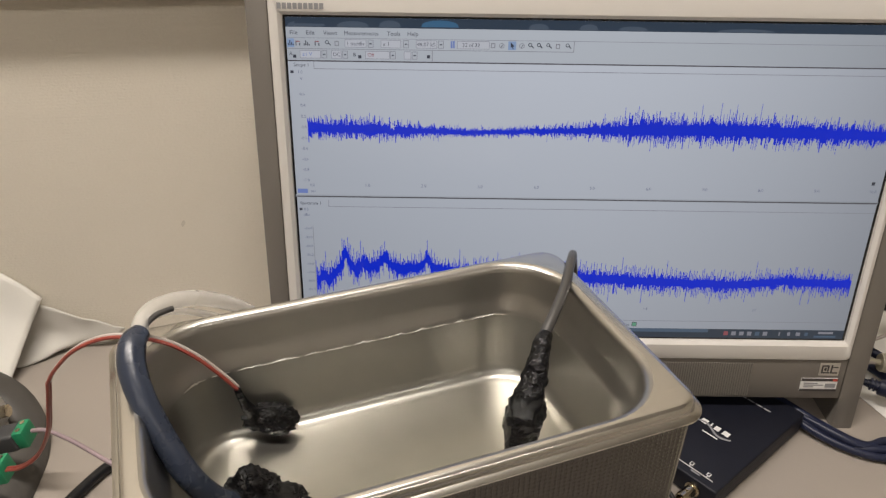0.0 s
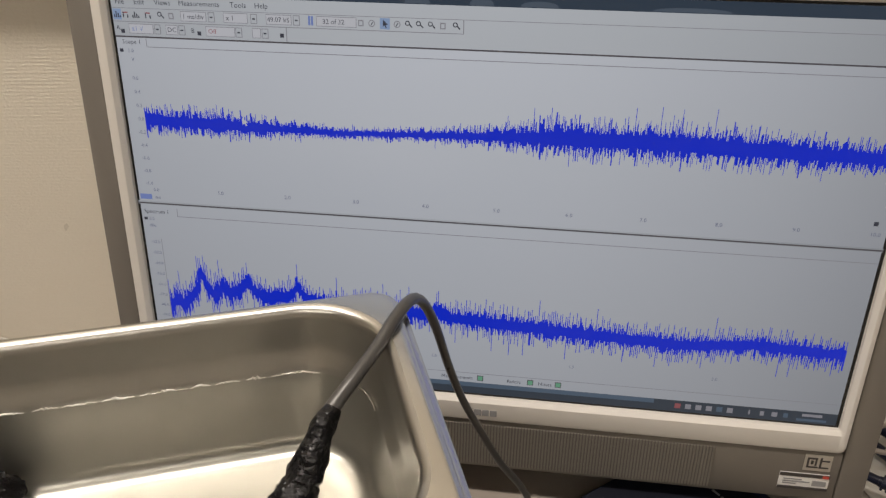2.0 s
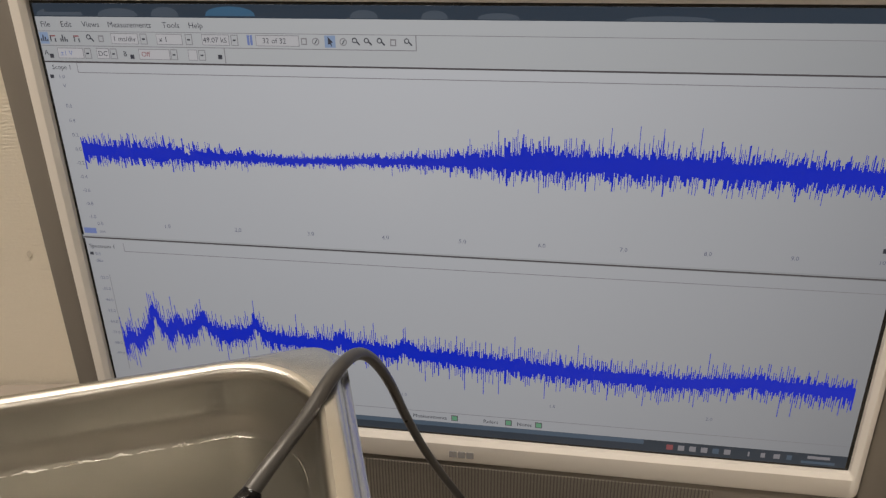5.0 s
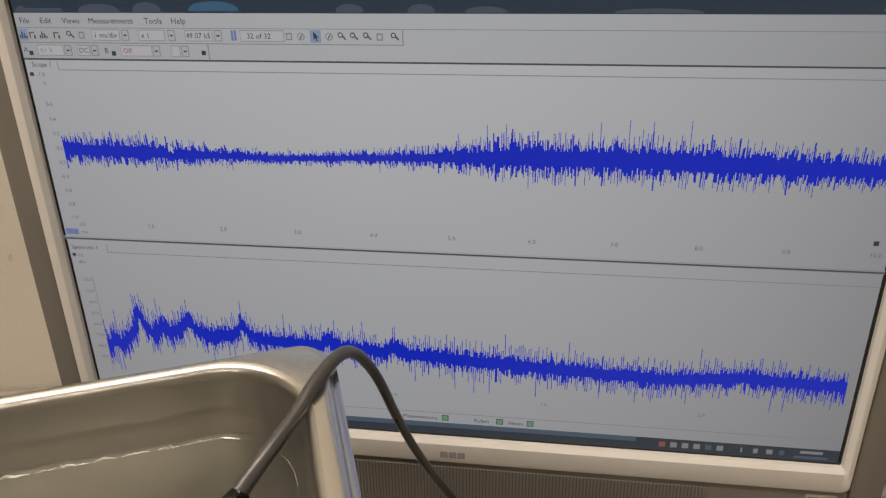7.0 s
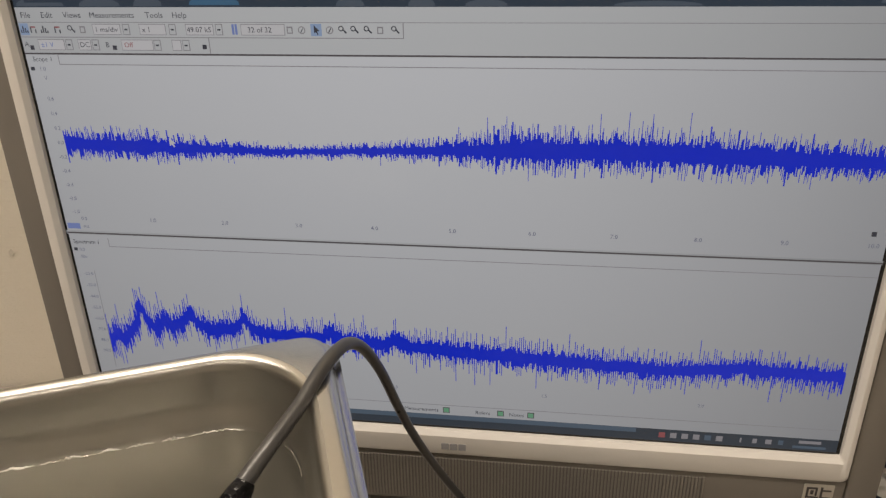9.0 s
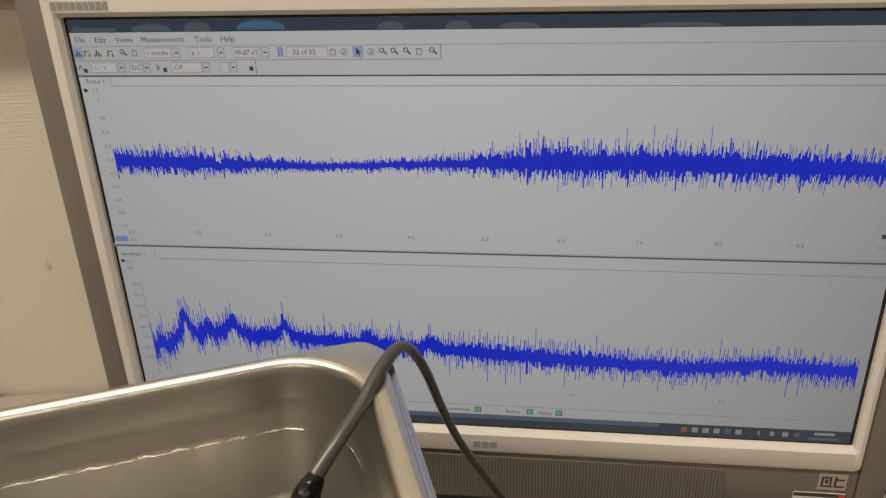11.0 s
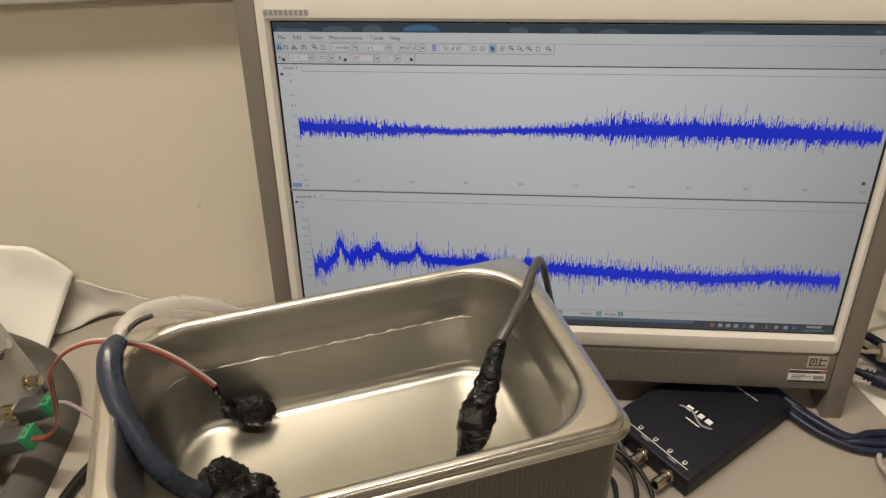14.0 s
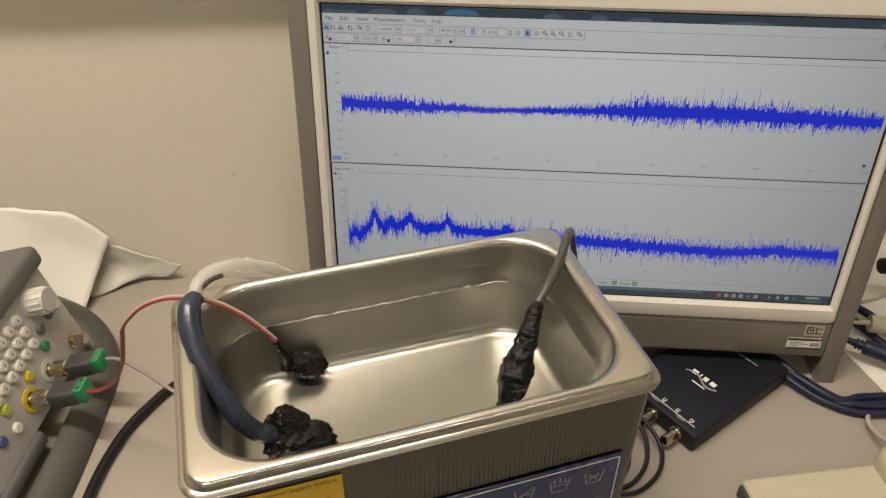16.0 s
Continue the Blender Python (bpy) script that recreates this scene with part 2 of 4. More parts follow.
def water():
    """Clear still water: what lies under it shows through, the surface mirrors a little."""
    m, nodes, links, bsdf = mat("clear_water")
    nodes.remove(bsdf)
    clear = node(nodes, "ShaderNodeBsdfTransparent", Color=(0.93, 0.945, 0.925, 1))
    gloss = node(nodes, "ShaderNodeBsdfGlossy", Roughness=0.16)
    vec = coords(nodes, links, (1, 1, 1))
    n = node(nodes, "ShaderNodeTexNoise", Scale=30.0, Detail=2.0)
    links.new(vec, n.inputs["Vector"])
    b = node(nodes, "ShaderNodeBump", Strength=0.02, Distance=0.001)
    links.new(n.outputs["Fac"], b.inputs["Height"])
    links.new(b.outputs["Normal"], gloss.inputs["Normal"])
    fres = node(nodes, "ShaderNodeFresnel", IOR=1.14)
    mix = nodes.new("ShaderNodeMixShader")
    links.new(fres.outputs["Fac"], mix.inputs["Fac"])
    links.new(clear.outputs["BSDF"], mix.inputs[1])
    links.new(gloss.outputs["BSDF"], mix.inputs[2])
    links.new(mix.outputs["Shader"], nodes["Material Output"].inputs["Surface"])
    return m


M_WATER = water()
M_GLINT = surface("meniscus_glint", (0.85, 0.84, 0.80), 0.3, metal=1.0, vary=0.05)

G = 0.46  # how bright the display is
M_SCR = glowing("display_white", (0.775, 0.83, 0.862), G)


def uneven(m, colour):
    """Viewing-angle falloff painted into the display's glow: strongest in the upper middle, weaker towards the sides
    and the foot.
    """
    nodes, links = m.node_tree.nodes, m.node_tree.links
    tc = nodes.new("ShaderNodeTexCoord")
    sep = nodes.new("ShaderNodeSeparateXYZ")
    links.new(tc.outputs["Object"], sep.inputs[0])
    up = node(nodes, "ShaderNodeMapRange")
    up.inputs["From Min"].default_value, up.inputs["From Max"].default_value = 0.0, 0.249
    up.inputs["To Min"].default_value, up.inputs["To Max"].default_value = 0.80, 1.19
    links.new(sep.outputs["Z"], up.inputs["Value"])
    side = nodes.new("ShaderNodeFloatCurve")
    for k, (x, y) in enumerate(((0.0, 0.86), (1.0, 0.67))):
        side.mapping.curves[0].points[k].location = (x, y)
    for x, y in ((0.25, 0.97), (0.5, 1.0), (0.75, 0.90)):
        side.mapping.curves[0].points.new(x, y)
    side.mapping.update()
    across = node(nodes, "ShaderNodeMapRange")
    across.inputs["From Min"].default_value, across.inputs["From Max"].default_value = 0.0, 0.443
    links.new(sep.outputs["X"], across.inputs["Value"])
    links.new(across.outputs["Result"], side.inputs["Value"])
    both = nodes.new("ShaderNodeMath")
    both.operation = "MULTIPLY"
    links.new(up.outputs["Result"], both.inputs[0])
    links.new(side.outputs["Value"], both.inputs[1])
    sc = nodes.new("ShaderNodeVectorMath")
    sc.operation = "SCALE"
    sc.inputs[0].default_value = colour
    links.new(both.outputs[0], sc.inputs["Scale"])
    links.new(sc.outputs["Vector"], nodes["Principled BSDF"].inputs["Emission Color"])


uneven(M_SCR, (0.81, 0.845, 0.885))
M_SCR_BAR = glowing("display_toolbar", (0.80, 0.815, 0.845), G)
uneven(M_SCR_BAR, (0.70, 0.735, 0.755))
M_SCR_TITLE = glowing("display_title_dark", (0.05, 0.08, 0.12), G)
M_SCR_TITLE2 = glowing("display_title_light", (0.12, 0.16, 0.21), G)
M_SCR_SKY = glowing("display_title_blue", (0.08, 0.22, 0.38), G)
M_SCR_TASK = glowing("display_taskbar", (0.06, 0.08, 0.105), G)
M_SCR_TASK2 = glowing("display_taskbar_light", (0.13, 0.19, 0.26), G)
M_SCR_LINE = glowing("display_line", (0.14, 0.13, 0.14), G)
M_SCR_FAINT = glowing("display_faint_line", (0.42, 0.41, 0.44), G)
M_SCR_TEXT = glowing("display_text", (0.07, 0.075, 0.10), G)
M_SCR_AXIS = glowing("display_axis_text", (0.24, 0.26, 0.38), G)
M_SCR_BLUE = glowing("display_trace", (0.0, 0.035, 1.0), G)
M_SCR_HILITE = glowing("display_highlight", (0.28, 0.38, 0.80), G)
M_SCR_GREEN = glowing("display_green", (0.22, 0.56, 0.34), G)
M_SCR_RED = glowing("display_red", (0.48, 0.14, 0.15), G)
M_SCR_TOOL = glowing("display_tool_button", (0.42, 0.58, 0.86), G)
M_SCR_BOX = glowing("display_field", (0.87, 0.88, 0.91), G)
M_SCR_EDGE = surface("black_display_edge", (0.012, 0.012, 0.013), 0.25, vary=0.1)


# ---- mesh helpers ----
def mesh_of(bm, name, material, smooth=True):
    me = bpy.data.meshes.new(name)
    bm.normal_update()
    bm.to_mesh(me)
    bm.free()
    me.materials.append(material)
    if smooth:
        me.shade_smooth()
        me.set_sharp_from_angle(angle=radians(38))
    return me


def part(name, bm, material, parent=None, label="", smooth=True):
    ob = new(name, mesh_of(bm, name, material, smooth))
    ob.parent = parent
    if label:
        ob["label"] = label
    return ob


def thing(name, m, label, category, group="", kind=""):
    ob = new(name)
    ob.matrix_world = m
    ob.empty_display_size = 0.02
    return tagged(ob, label, category, group, kind)


def box(x0, x1, y0, y1, z0, z1, r=0.0, seg=2, m=None, bm=None):
    """A box, its edges rounded by r."""
    one = bmesh.new()
    bmesh.ops.create_cube(one, size=1.0, matrix=Matrix.Translation(((x0 + x1) / 2, (y0 + y1) / 2, (z0 + z1) / 2)) @ Matrix.Diagonal((x1 - x0, y1 - y0, z1 - z0, 1)))
    if r:
        bmesh.ops.bevel(one, geom=one.edges[:], offset=r, segments=seg, affect="EDGES", profile=0.5)
    if m is not None:
        bmesh.ops.transform(one, matrix=m, verts=one.verts)
    if bm is None:
        return one
    return merge(bm, one)


def merge(bm, one):
    me = bpy.data.meshes.new("tmp")
    one.to_mesh(me)
    one.free()
    bm.from_mesh(me)
    bpy.data.meshes.remove(me)
    return bm


def ring_points(hx, hy, r, seg=8):
    """A rounded rectangle, anticlockwise."""
    pts = []
    r = min(r, hx, hy)
    for cx, cy, a0 in ((hx - r, hy - r, 0), (-hx + r, hy - r, 90), (-hx + r, -hy + r, 180), (hx - r, -hy + r, 270)):
        for k in range(seg + 1):
            a = radians(a0 + 90 * k / seg)
            pts.append((cx + r * math.cos(a), cy + r * math.sin(a)))
    return pts


def loft(rings, seg=8, cap_first=False, cap_last=False):
    """Rounded rectangles (hx, hy, radius, z) joined into one skin."""
    bm = bmesh.new()
    loops = [[bm.verts.new((x, y, z)) for x, y in ring_points(hx, hy, r, seg)] for hx, hy, r, z in rings]
    n = len(loops[0])
    for a, b in zip(loops, loops[1:]):
        for k in range(n):
            bm.faces.new((a[k], a[(k + 1) % n], b[(k + 1) % n], b[k]))
    if cap_first:
        bm.faces.new(list(reversed(loops[0])))
    if cap_last:
        bm.faces.new(loops[-1])
    bmesh.ops.recalc_face_normals(bm, faces=bm.faces)
    return bm


def spline(points, steps=10):
    """A smooth line through the points."""
    p = [Vector(q) for q in points]
    p = [2 * p[0] - p[1], *p, 2 * p[-1] - p[-2]]
    out = []
    for a, b, c, d in zip(p, p[1:], p[2:], p[3:]):
        for k in range(steps):
            t = k / steps
            out.append(0.5 * (2 * b + (c - a) * t + (2 * a - 5 * b + 4 * c - d) * t * t + (3 * b - 3 * c + d - a) * t ** 3))
    out.append(p[-2])
    return out


def tube(points, radius, sides=12, steps=10, flat=1.0, rough=0.0, bm=None, raw=False):
    """A round cable along the points; radius is a number or one number a point."""
    bm = bm or bmesh.new()
    line = [Vector(q) for q in points] if raw else spline(points, steps)
    n = len(line)
    if isinstance(radius, (int, float)):
        radii = [radius] * n
    else:
        at = np.linspace(0, len(radius) - 1, n)
        radii = np.interp(at, range(len(radius)), radius)
    side = None
    loops = []
    for k, q in enumerate(line):
        ahead = (line[min(k + 1, n - 1)] - line[max(k - 1, 0)]).normalized()
        if side is None:
            side = ahead.cross(Vector((0.1, 0.2, 1))).normalized()
        side = (side - ahead * side.dot(ahead)).normalized()
        up = ahead.cross(side)
        loop = []
        for s in range(sides):
            a = 2 * math.pi * s / sides
            d = side * math.cos(a) + up * math.sin(a) * flat
            w = 1.0
            if rough:
                c = q + d * radii[k]
                w = 1 + rough * (noise.noise(c * 170) + 0.6 * noise.noise(c * 420))
            loop.append(bm.verts.new(q + d * float(radii[k]) * w))
        loops.append(loop)
    for a, b in zip(loops, loops[1:]):
        for s in range(sides):
            bm.faces.new((a[s], a[(s + 1) % sides], b[(s + 1) % sides], b[s]))
    bm.faces.new(list(reversed(loops[0])))
    bm.faces.new(loops[-1])
    return bm


def lathe(profile, sides=24, m=None, bm=None):
    """Turns (radius, z) pairs round z."""
    bm = bm or bmesh.new()
    m = m or Matrix()
    loops = [[bm.verts.new(m @ Vector((r * math.cos(2 * math.pi * s / sides), r * math.sin(2 * math.pi * s / sides), z))) for s in range(sides)] for r, z in profile]
    for a, b in zip(loops, loops[1:]):
        for s in range(sides):
            bm.faces.new((a[s], a[(s + 1) % sides], b[(s + 1) % sides], b[s]))
    bm.faces.new(list(reversed(loops[0])))
    bm.faces.new(loops[-1])
    return bm


def lump(size, m, rough=0.25, scale=60.0, seed=0.0, sub=5):
    """An uneven dollop."""
    bm = bmesh.new()
    bmesh.ops.create_icosphere(bm, subdivisions=sub, radius=1.0)
    for v in bm.verts:
        q = v.co.copy()
        k = 1 + rough * (noise.noise(q * 1.3 + Vector((seed, 0, 0))) + 0.5 * noise.noise(q * 3.1 + Vector((0, seed, 0))) + 0.32 * noise.noise(q * 7.5 + Vector((0, 0, seed))) + 0.26 * noise.noise(q * 17 + Vector((seed, 0, seed))))
        v.co = Vector((q.x * size[0], q.y * size[1], q.z * size[2])) * k
    bmesh.ops.transform(bm, matrix=m, verts=bm.verts)
    return bm


def text_mesh(body, size, material, parent, m, name="lettering", extrude=0.0, align="LEFT"):
    cu = bpy.data.curves.new(name, "FONT")
    cu.body, cu.size, cu.extrude, cu.align_x, cu.align_y, cu.resolution_u = body, size, extrude, align, "CENTER", 2
    tmp = bpy.data.objects.new(name, cu)
    scene.collection.objects.link(tmp)
    me = bpy.data.meshes.new_from_object(tmp.evaluated_get(bpy.context.evaluated_depsgraph_get()))
    bpy.data.objects.remove(tmp)
    me.materials.clear()
    me.materials.append(material)
    ob = new(name, me)
    ob.parent = parent
    ob.matrix_basis = m
    return ob


# ---- the room ----
WALL_YAW, WALL_AT = 8.94, (-0.2234, 0.6600)
W = pose(WALL_AT[0], WALL_AT[1], 0, 0, 0, WALL_YAW)


def structure(name, bm, material, label, m=None, category=""):
    ob = part(name, bm, material, None, label, smooth=False)
    if m is not None:
        ob.matrix_world = m
    return tagged(ob, label, category or name.split("_")[0], kind="structure")


structure("wall_north", box(-2.0, 2.2, 0.0, 0.10, -0.72, 1.75), M_WALL, "beige woven wallpaper wall behind the desk", W)
structure("wall_south", box(-2.6, 2.6, -3.30, -3.20, -0.72, 1.75), M_PLASTER, "plain beige plaster wall behind the camera")
structure("wall_west", box(-2.3, -2.2, -3.2, 0.75, -0.72, 1.75), M_PLASTER, "plain beige plaster side wall")
structure("wall_east", box(2.1, 2.2, -3.2, 1.2, -0.72, 1.75), M_PLASTER, "plain beige plaster side wall")
structure("floor", box(-2.6, 2.6, -3.3, 1.3, -0.80, -0.72), M_FLOOR, "dark grey carpet floor under the desk")
structure("ceiling", box(-2.6, 2.6, -3.3, 1.3, 1.75, 1.85), M_CEIL, "plain white board ceiling")
scuff = lathe([(0.0, 0.00005), (0.0012, 0.0001), (0.0019, 0.0004)], 13, pose(0.0051, -0.0004, 0.1258, 90))
for v in scuff.verts:
    v.co.z = 0.1258 + (v.co.z - 0.1258) * (1.7 + 1.2 * noise.noise(v.co * 1400))
    v.co.x += 0.25 * (v.co.z - 0.1258)
structure("wall_scuff", scuff, M_SCUFF, "small grey scuff on the beige wallpaper", W, "scuff")
ledge = thing("wall_rail", W, "grey rail with a pale metal edge along the wallpaper", "rail", kind="structure")
part("rail_body", box(-1.9, 2.1, -0.0170, -0.0010, 0.3320, 0.3670, 0.0012), M_RAIL, ledge)
part("rail_edge", box(-1.9, 2.1, -0.0195, -0.0172, 0.3306, 0.3366, 0.0008), M_RAIL_EDGE, ledge, "pale metal edge strip")
for lx, ly, watts in LAMPS:
    fixture = thing("ceiling_light", pose(lx, ly, 1.75), "long white ceiling light with a lit diffuser", "ceiling light", "ceiling lights")
    part("housing", box(-0.64, 0.64, -0.16, 0.16, -0.035, -0.001, 0.004), M_CEIL, fixture)
    part("diffuser", box(-0.60, 0.60, -0.13, 0.13, -0.045, -0.036, 0.003), M_TUBE, fixture, "lit milky diffuser")

desk = thing("desk", pose(0, 0, 0), "beige grey laminate desk standing against the wall", "desk")
bm = bmesh.new()
corners = [(-1.1, -0.06), (1.1, -0.06)]
back = [W @ Vector((1.15, -0.002, 0)), W @ Vector((-0.95, -0.002, 0))]
outline = [Vector((*c, 0)) for c in corners] + [Vector((b.x, b.y, 0)) for b in back]
top = [bm.verts.new(v) for v in outline]
low = [bm.verts.new(v - Vector((0, 0, 0.03))) for v in outline]
bm.faces.new(top)
bm.faces.new(list(reversed(low)))
for k in range(4):
    bm.faces.new((top[k], low[k], low[(k + 1) % 4], top[(k + 1) % 4]))
bmesh.ops.recalc_face_normals(bm, faces=bm.faces)
bmesh.ops.bevel(bm, geom=bm.edges[:], offset=0.002, segments=2, affect="EDGES")
part("desktop", bm, M_DESK, desk)
for lx in (-1.02, 1.02):
    part("leg", box(lx - 0.03, lx + 0.03, 0.0, 0.45, -0.72, -0.031, 0.004), M_SILVER, desk)

# ---- the all-in-one monitor ----
LEANED = pose(-0.095, 0.551, 0.085, -6.44, 0, 0)
monitor = thing("monitor", LEANED, "white framed desktop computer monitor with silver sides, switched on", "monitor")


def face_frame(x0, x1, z0, z1, ix0, ix1, iz0, iz1, y0, y1, lip):
    """A frame in the xz plane with a sloping lip round its opening, front at y0."""
    bm = bmesh.new()

    def loop(a0, a1, c0, c1, y, r, seg=4):
        cx, cz = (a0 + a1) / 2, (c0 + c1) / 2
        return [bm.verts.new((cx + px, y, cz + pz)) for px, pz in ring_points((a1 - a0) / 2, (c1 - c0) / 2, r, seg)]

    loops = [loop(x0, x1, z0, z1, y1, 0.004), loop(x0, x1, z0, z1, y0 + 0.002, 0.004), loop(x0 + 0.0007, x1 - 0.0007, z0 + 0.0007, z1 - 0.0007, y0 + 0.0006, 0.004),
             loop(x0 + 0.002, x1 - 0.002, z0 + 0.002, z1 - 0.002, y0, 0.004),
             loop(ix0 - lip, ix1 + lip, iz0 - lip, iz1 + lip, y0, 0.002), loop(ix0 - 0.0004, ix1 + 0.0004, iz0 - 0.0004, iz1 + 0.0004, y0 + lip * 0.8, 0.0012), loop(ix0, ix1, iz0, iz1, y0 + lip * 0.8 + 0.004, 0.001)]
    n = len(loops[0])
    for a, b in zip(loops, loops[1:]):
        for k in range(n):
            bm.faces.new((a[k], a[(k + 1) % n], b[(k + 1) % n], b[k]))
    bmesh.ops.recalc_face_normals(bm, faces=bm.faces)
    return bm


SW, SH = 0.443, 0.249
part("bezel", face_frame(-0.0082, SW + 0.0065, -0.0168, SH + 0.0275, 0.0012, SW, 0, SH + 0.003, -0.0055, 0.028, 0.003), M_WHITE, monitor, "white plastic screen frame")
part("back_shell", box(-0.006, SW + 0.005, 0.0285, 0.075, -0.055, SH + 0.02, 0.008), M_SILVER, monitor)


def side_panel(x0, x1):
    bm = box(x0, x1, -0.003, 0.095, -0.079, SH + 0.028, 0.003)
    for v in bm.verts:
        if v.co.z < -0.07:
            v.co.z = (-0.0848 + 0.1122 * v.co.y) / 0.9937
    return part("side_panel", bm, M_SILVER, monitor, "silver side panel reaching down to the desk")


side_panel(-0.0243, -0.0086)
side_panel(SW + 0.0069, SW + 0.0255)
chin = part("speaker_bar", box(-0.0082, SW + 0.0065, -0.0035, 0.028, -0.0550, -0.0172, 0.0012), M_SILVER, monitor, "silver grey speaker bar under the screen")
part("grille_backing", box(0.062, 0.372, -0.0039, -0.0032, -0.0520, -0.0205), M_GAP, chin)
slat_bm = box(0, 0.00115, -0.0046, -0.0037, -0.0520, -0.0205)
slat = part("grille_slat", slat_bm, M_SLAT, chin, smooth=False)
slat.location.x = 0.0624
for k in range(1, 155):
    s = slat.copy()
    scene.collection.objects.link(s)
    s.parent = chin
    s.location.x = 0.0624 + k * 0.002
part("stand_foot", box(0.04, SW - 0.04, 0.040, 0.115, -0.0715, -0.062, 0.003, m=pose(0, 0, 0, 6.44)), M_DARK, monitor)
part("maker_mark", box(0.2165, 0.2211, -0.0059, -0.0054, -0.0122, -0.0078), M_GREYMARK, monitor, "grey printed mark")
part("maker_mark", box(0.2218, 0.2262, -0.0059, -0.0054, -0.0122, -0.0078), M_GREYMARK, monitor, "grey printed mark")
part("maker_mark", box(0.2269, 0.2313, -0.0059, -0.0054, -0.0122, -0.0078), M_GREYMARK, monitor, "grey printed mark")
for k in range(9):
    part("model_mark", box(-0.0015 + k * 0.0036, 0.0013 + k * 0.0036, -0.0059, -0.0054, 0.2565, 0.2605), M_GREYMARK, monitor, "small grey printed mark")
part("lamp_mark", box(0.4235, 0.4300, -0.0059, -0.0054, 0.2600, 0.2614), M_GREYMARK, monitor, "small grey mark")
# stickers on the speaker bar
st = part("sticker", box(0.414, 0.4445, -0.0042, -0.0034, -0.0469, -0.0346), M_STK_W, monitor, "small white sticker with dark bands")
part("band", box(0.414, 0.4445, -0.0045, -0.0041, -0.0372, -0.0346), M_STK_D, st)
part("band", box(0.414, 0.4445, -0.0045, -0.0041, -0.0469, -0.0449), M_STK_D, st)
part("spot", box(0.440, 0.4438, -0.0048, -0.0044, -0.0370, -0.0350), M_STK_R, st, "red mark")
for k, (a, b) in enumerate(((0.4165, 0.428), (0.4165, 0.433), (0.4165, 0.425))):
    part("print_line", box(a, b, -0.0045, -0.0041, -0.0398 - 0.0017 * k, -0.0389 - 0.0017 * k), M_GREYMARK, st)
part("print_line", box(0.4345, 0.443, -0.0045, -0.0041, -0.0434, -0.0394), M_GREYMARK, st)
st = part("sticker", box(0.427, 0.4435, -0.0041, -0.0034, -0.0317, -0.0197), M_STK_S, monitor, "square silver sticker with a dark sign")
for x0, x1, z0, z1 in ((0.4285, 0.4297, -0.0287, -0.0217), (0.4297, 0.4345, -0.0229, -0.0217), (0.4334, 0.4345, -0.0277, -0.0229), (0.4308, 0.4325, -0.0267, -0.0239), (0.4285, 0.4355, -0.0294, -0.0283),
                       (0.4362, 0.4374, -0.0294, -0.0214), (0.4374, 0.442, -0.0242, -0.0232), (0.4374, 0.442, -0.0294, -0.0284)):
    part("sign_stroke", box(x0, x1, -0.0044, -0.0040, z0, z1), M_STK_D, st)

# the display and what it shows
screen = part("screen", box(0.0, SW, -0.0006, 0.010, 0.0, SH + 0.003), M_SCR_EDGE, monitor, "lit display showing two blue signal plots", smooth=False)


def flat(x0, x1, z0, z1, layer, material, name, parent=None):
    y = -0.0007 - 0.00012 * layer
    bm = bmesh.new()
    vs = [bm.verts.new(p) for p in ((x0 / 1000, y, z0 / 1000), (x1 / 1000, y, z0 / 1000), (x1 / 1000, y, z1 / 1000), (x0 / 1000, y, z1 / 1000))]
    bm.faces.new(vs)
    return part(name, bm, material, parent or screen, smooth=False)


def write(x, z, body, size, material=None, name="screen_text", align="LEFT"):
    return text_mesh(body, size / 1000, material or M_SCR_TEXT, screen, pose(x / 1000, -0.0007 - 0.00012 * 5, z / 1000, 90), name, align=align)


def shape(points, layer, material, name):
    """A flat outline on the display."""
    bm = bmesh.new()
    bm.faces.new([bm.verts.new((p / 1000, -0.0007 - 0.00012 * layer, q / 1000)) for p, q in reversed(points)])
    return part(name, bm, material, screen, smooth=False)


def dot(x, z, r, layer, material, name="icon"):
    return shape([(x + r * math.cos(a * math.pi / 6), z + r * math.sin(a * math.pi / 6)) for a in range(12)], layer, material, name)


flat(2.6, 441, 1.4, 250.6, 0, M_SCR, "window_area")
flat(2.6, 441, 244.0, 250.6, 1, M_SCR_TITLE, "title_bar")
for x, w, z, h, m in ((4, 26, 242.6, 4.0, M_SCR_TITLE2), (38, 22, 242.4, 4.0, M_SCR_TITLE2), (67, 15, 242.4, 4.8, M_SCR_TITLE2), (96, 26, 243.0, 4.6, M_SCR_SKY), (170, 14, 242.4, 4.0, M_SCR_TITLE2),
                      (205, 13, 242.4, 4.0, M_SCR_TITLE2), (232, 20, 242.4, 3.0, M_SCR_TITLE2), (300, 40, 242.4, 2.2, M_SCR_TITLE2), (415, 6, 243.4, 2.6, M_SCR_TITLE2), (424, 6, 243.4, 2.6, M_SCR_TITLE2)):
    shape([(x + w / 2 + w / 2 * math.cos(a * math.pi / 10), z + 2 + h * math.sin(a * math.pi / 10) ** 0.8) for a in range(11)], 2, m, "title_bar_glow")
flat(9, 31, 246.4, 248.6, 3, M_SCR_TITLE, "title_bars")
flat(2.6, 441, 221.6, 243.9, 1, M_SCR_BAR, "toolbar")
flat(2.6, 441, 220.6, 221.5, 2, M_SCR_LINE, "toolbar_line")
flat(2.6, 441, 236.6, 236.9, 2, M_SCR_FAINT, "toolbar_line")
flat(2.6, 202, 229.2, 229.6, 2, M_SCR_FAINT, "toolbar_line")
flat(202, 202.5, 229.2, 236.8, 2, M_SCR_FAINT, "toolbar_line")
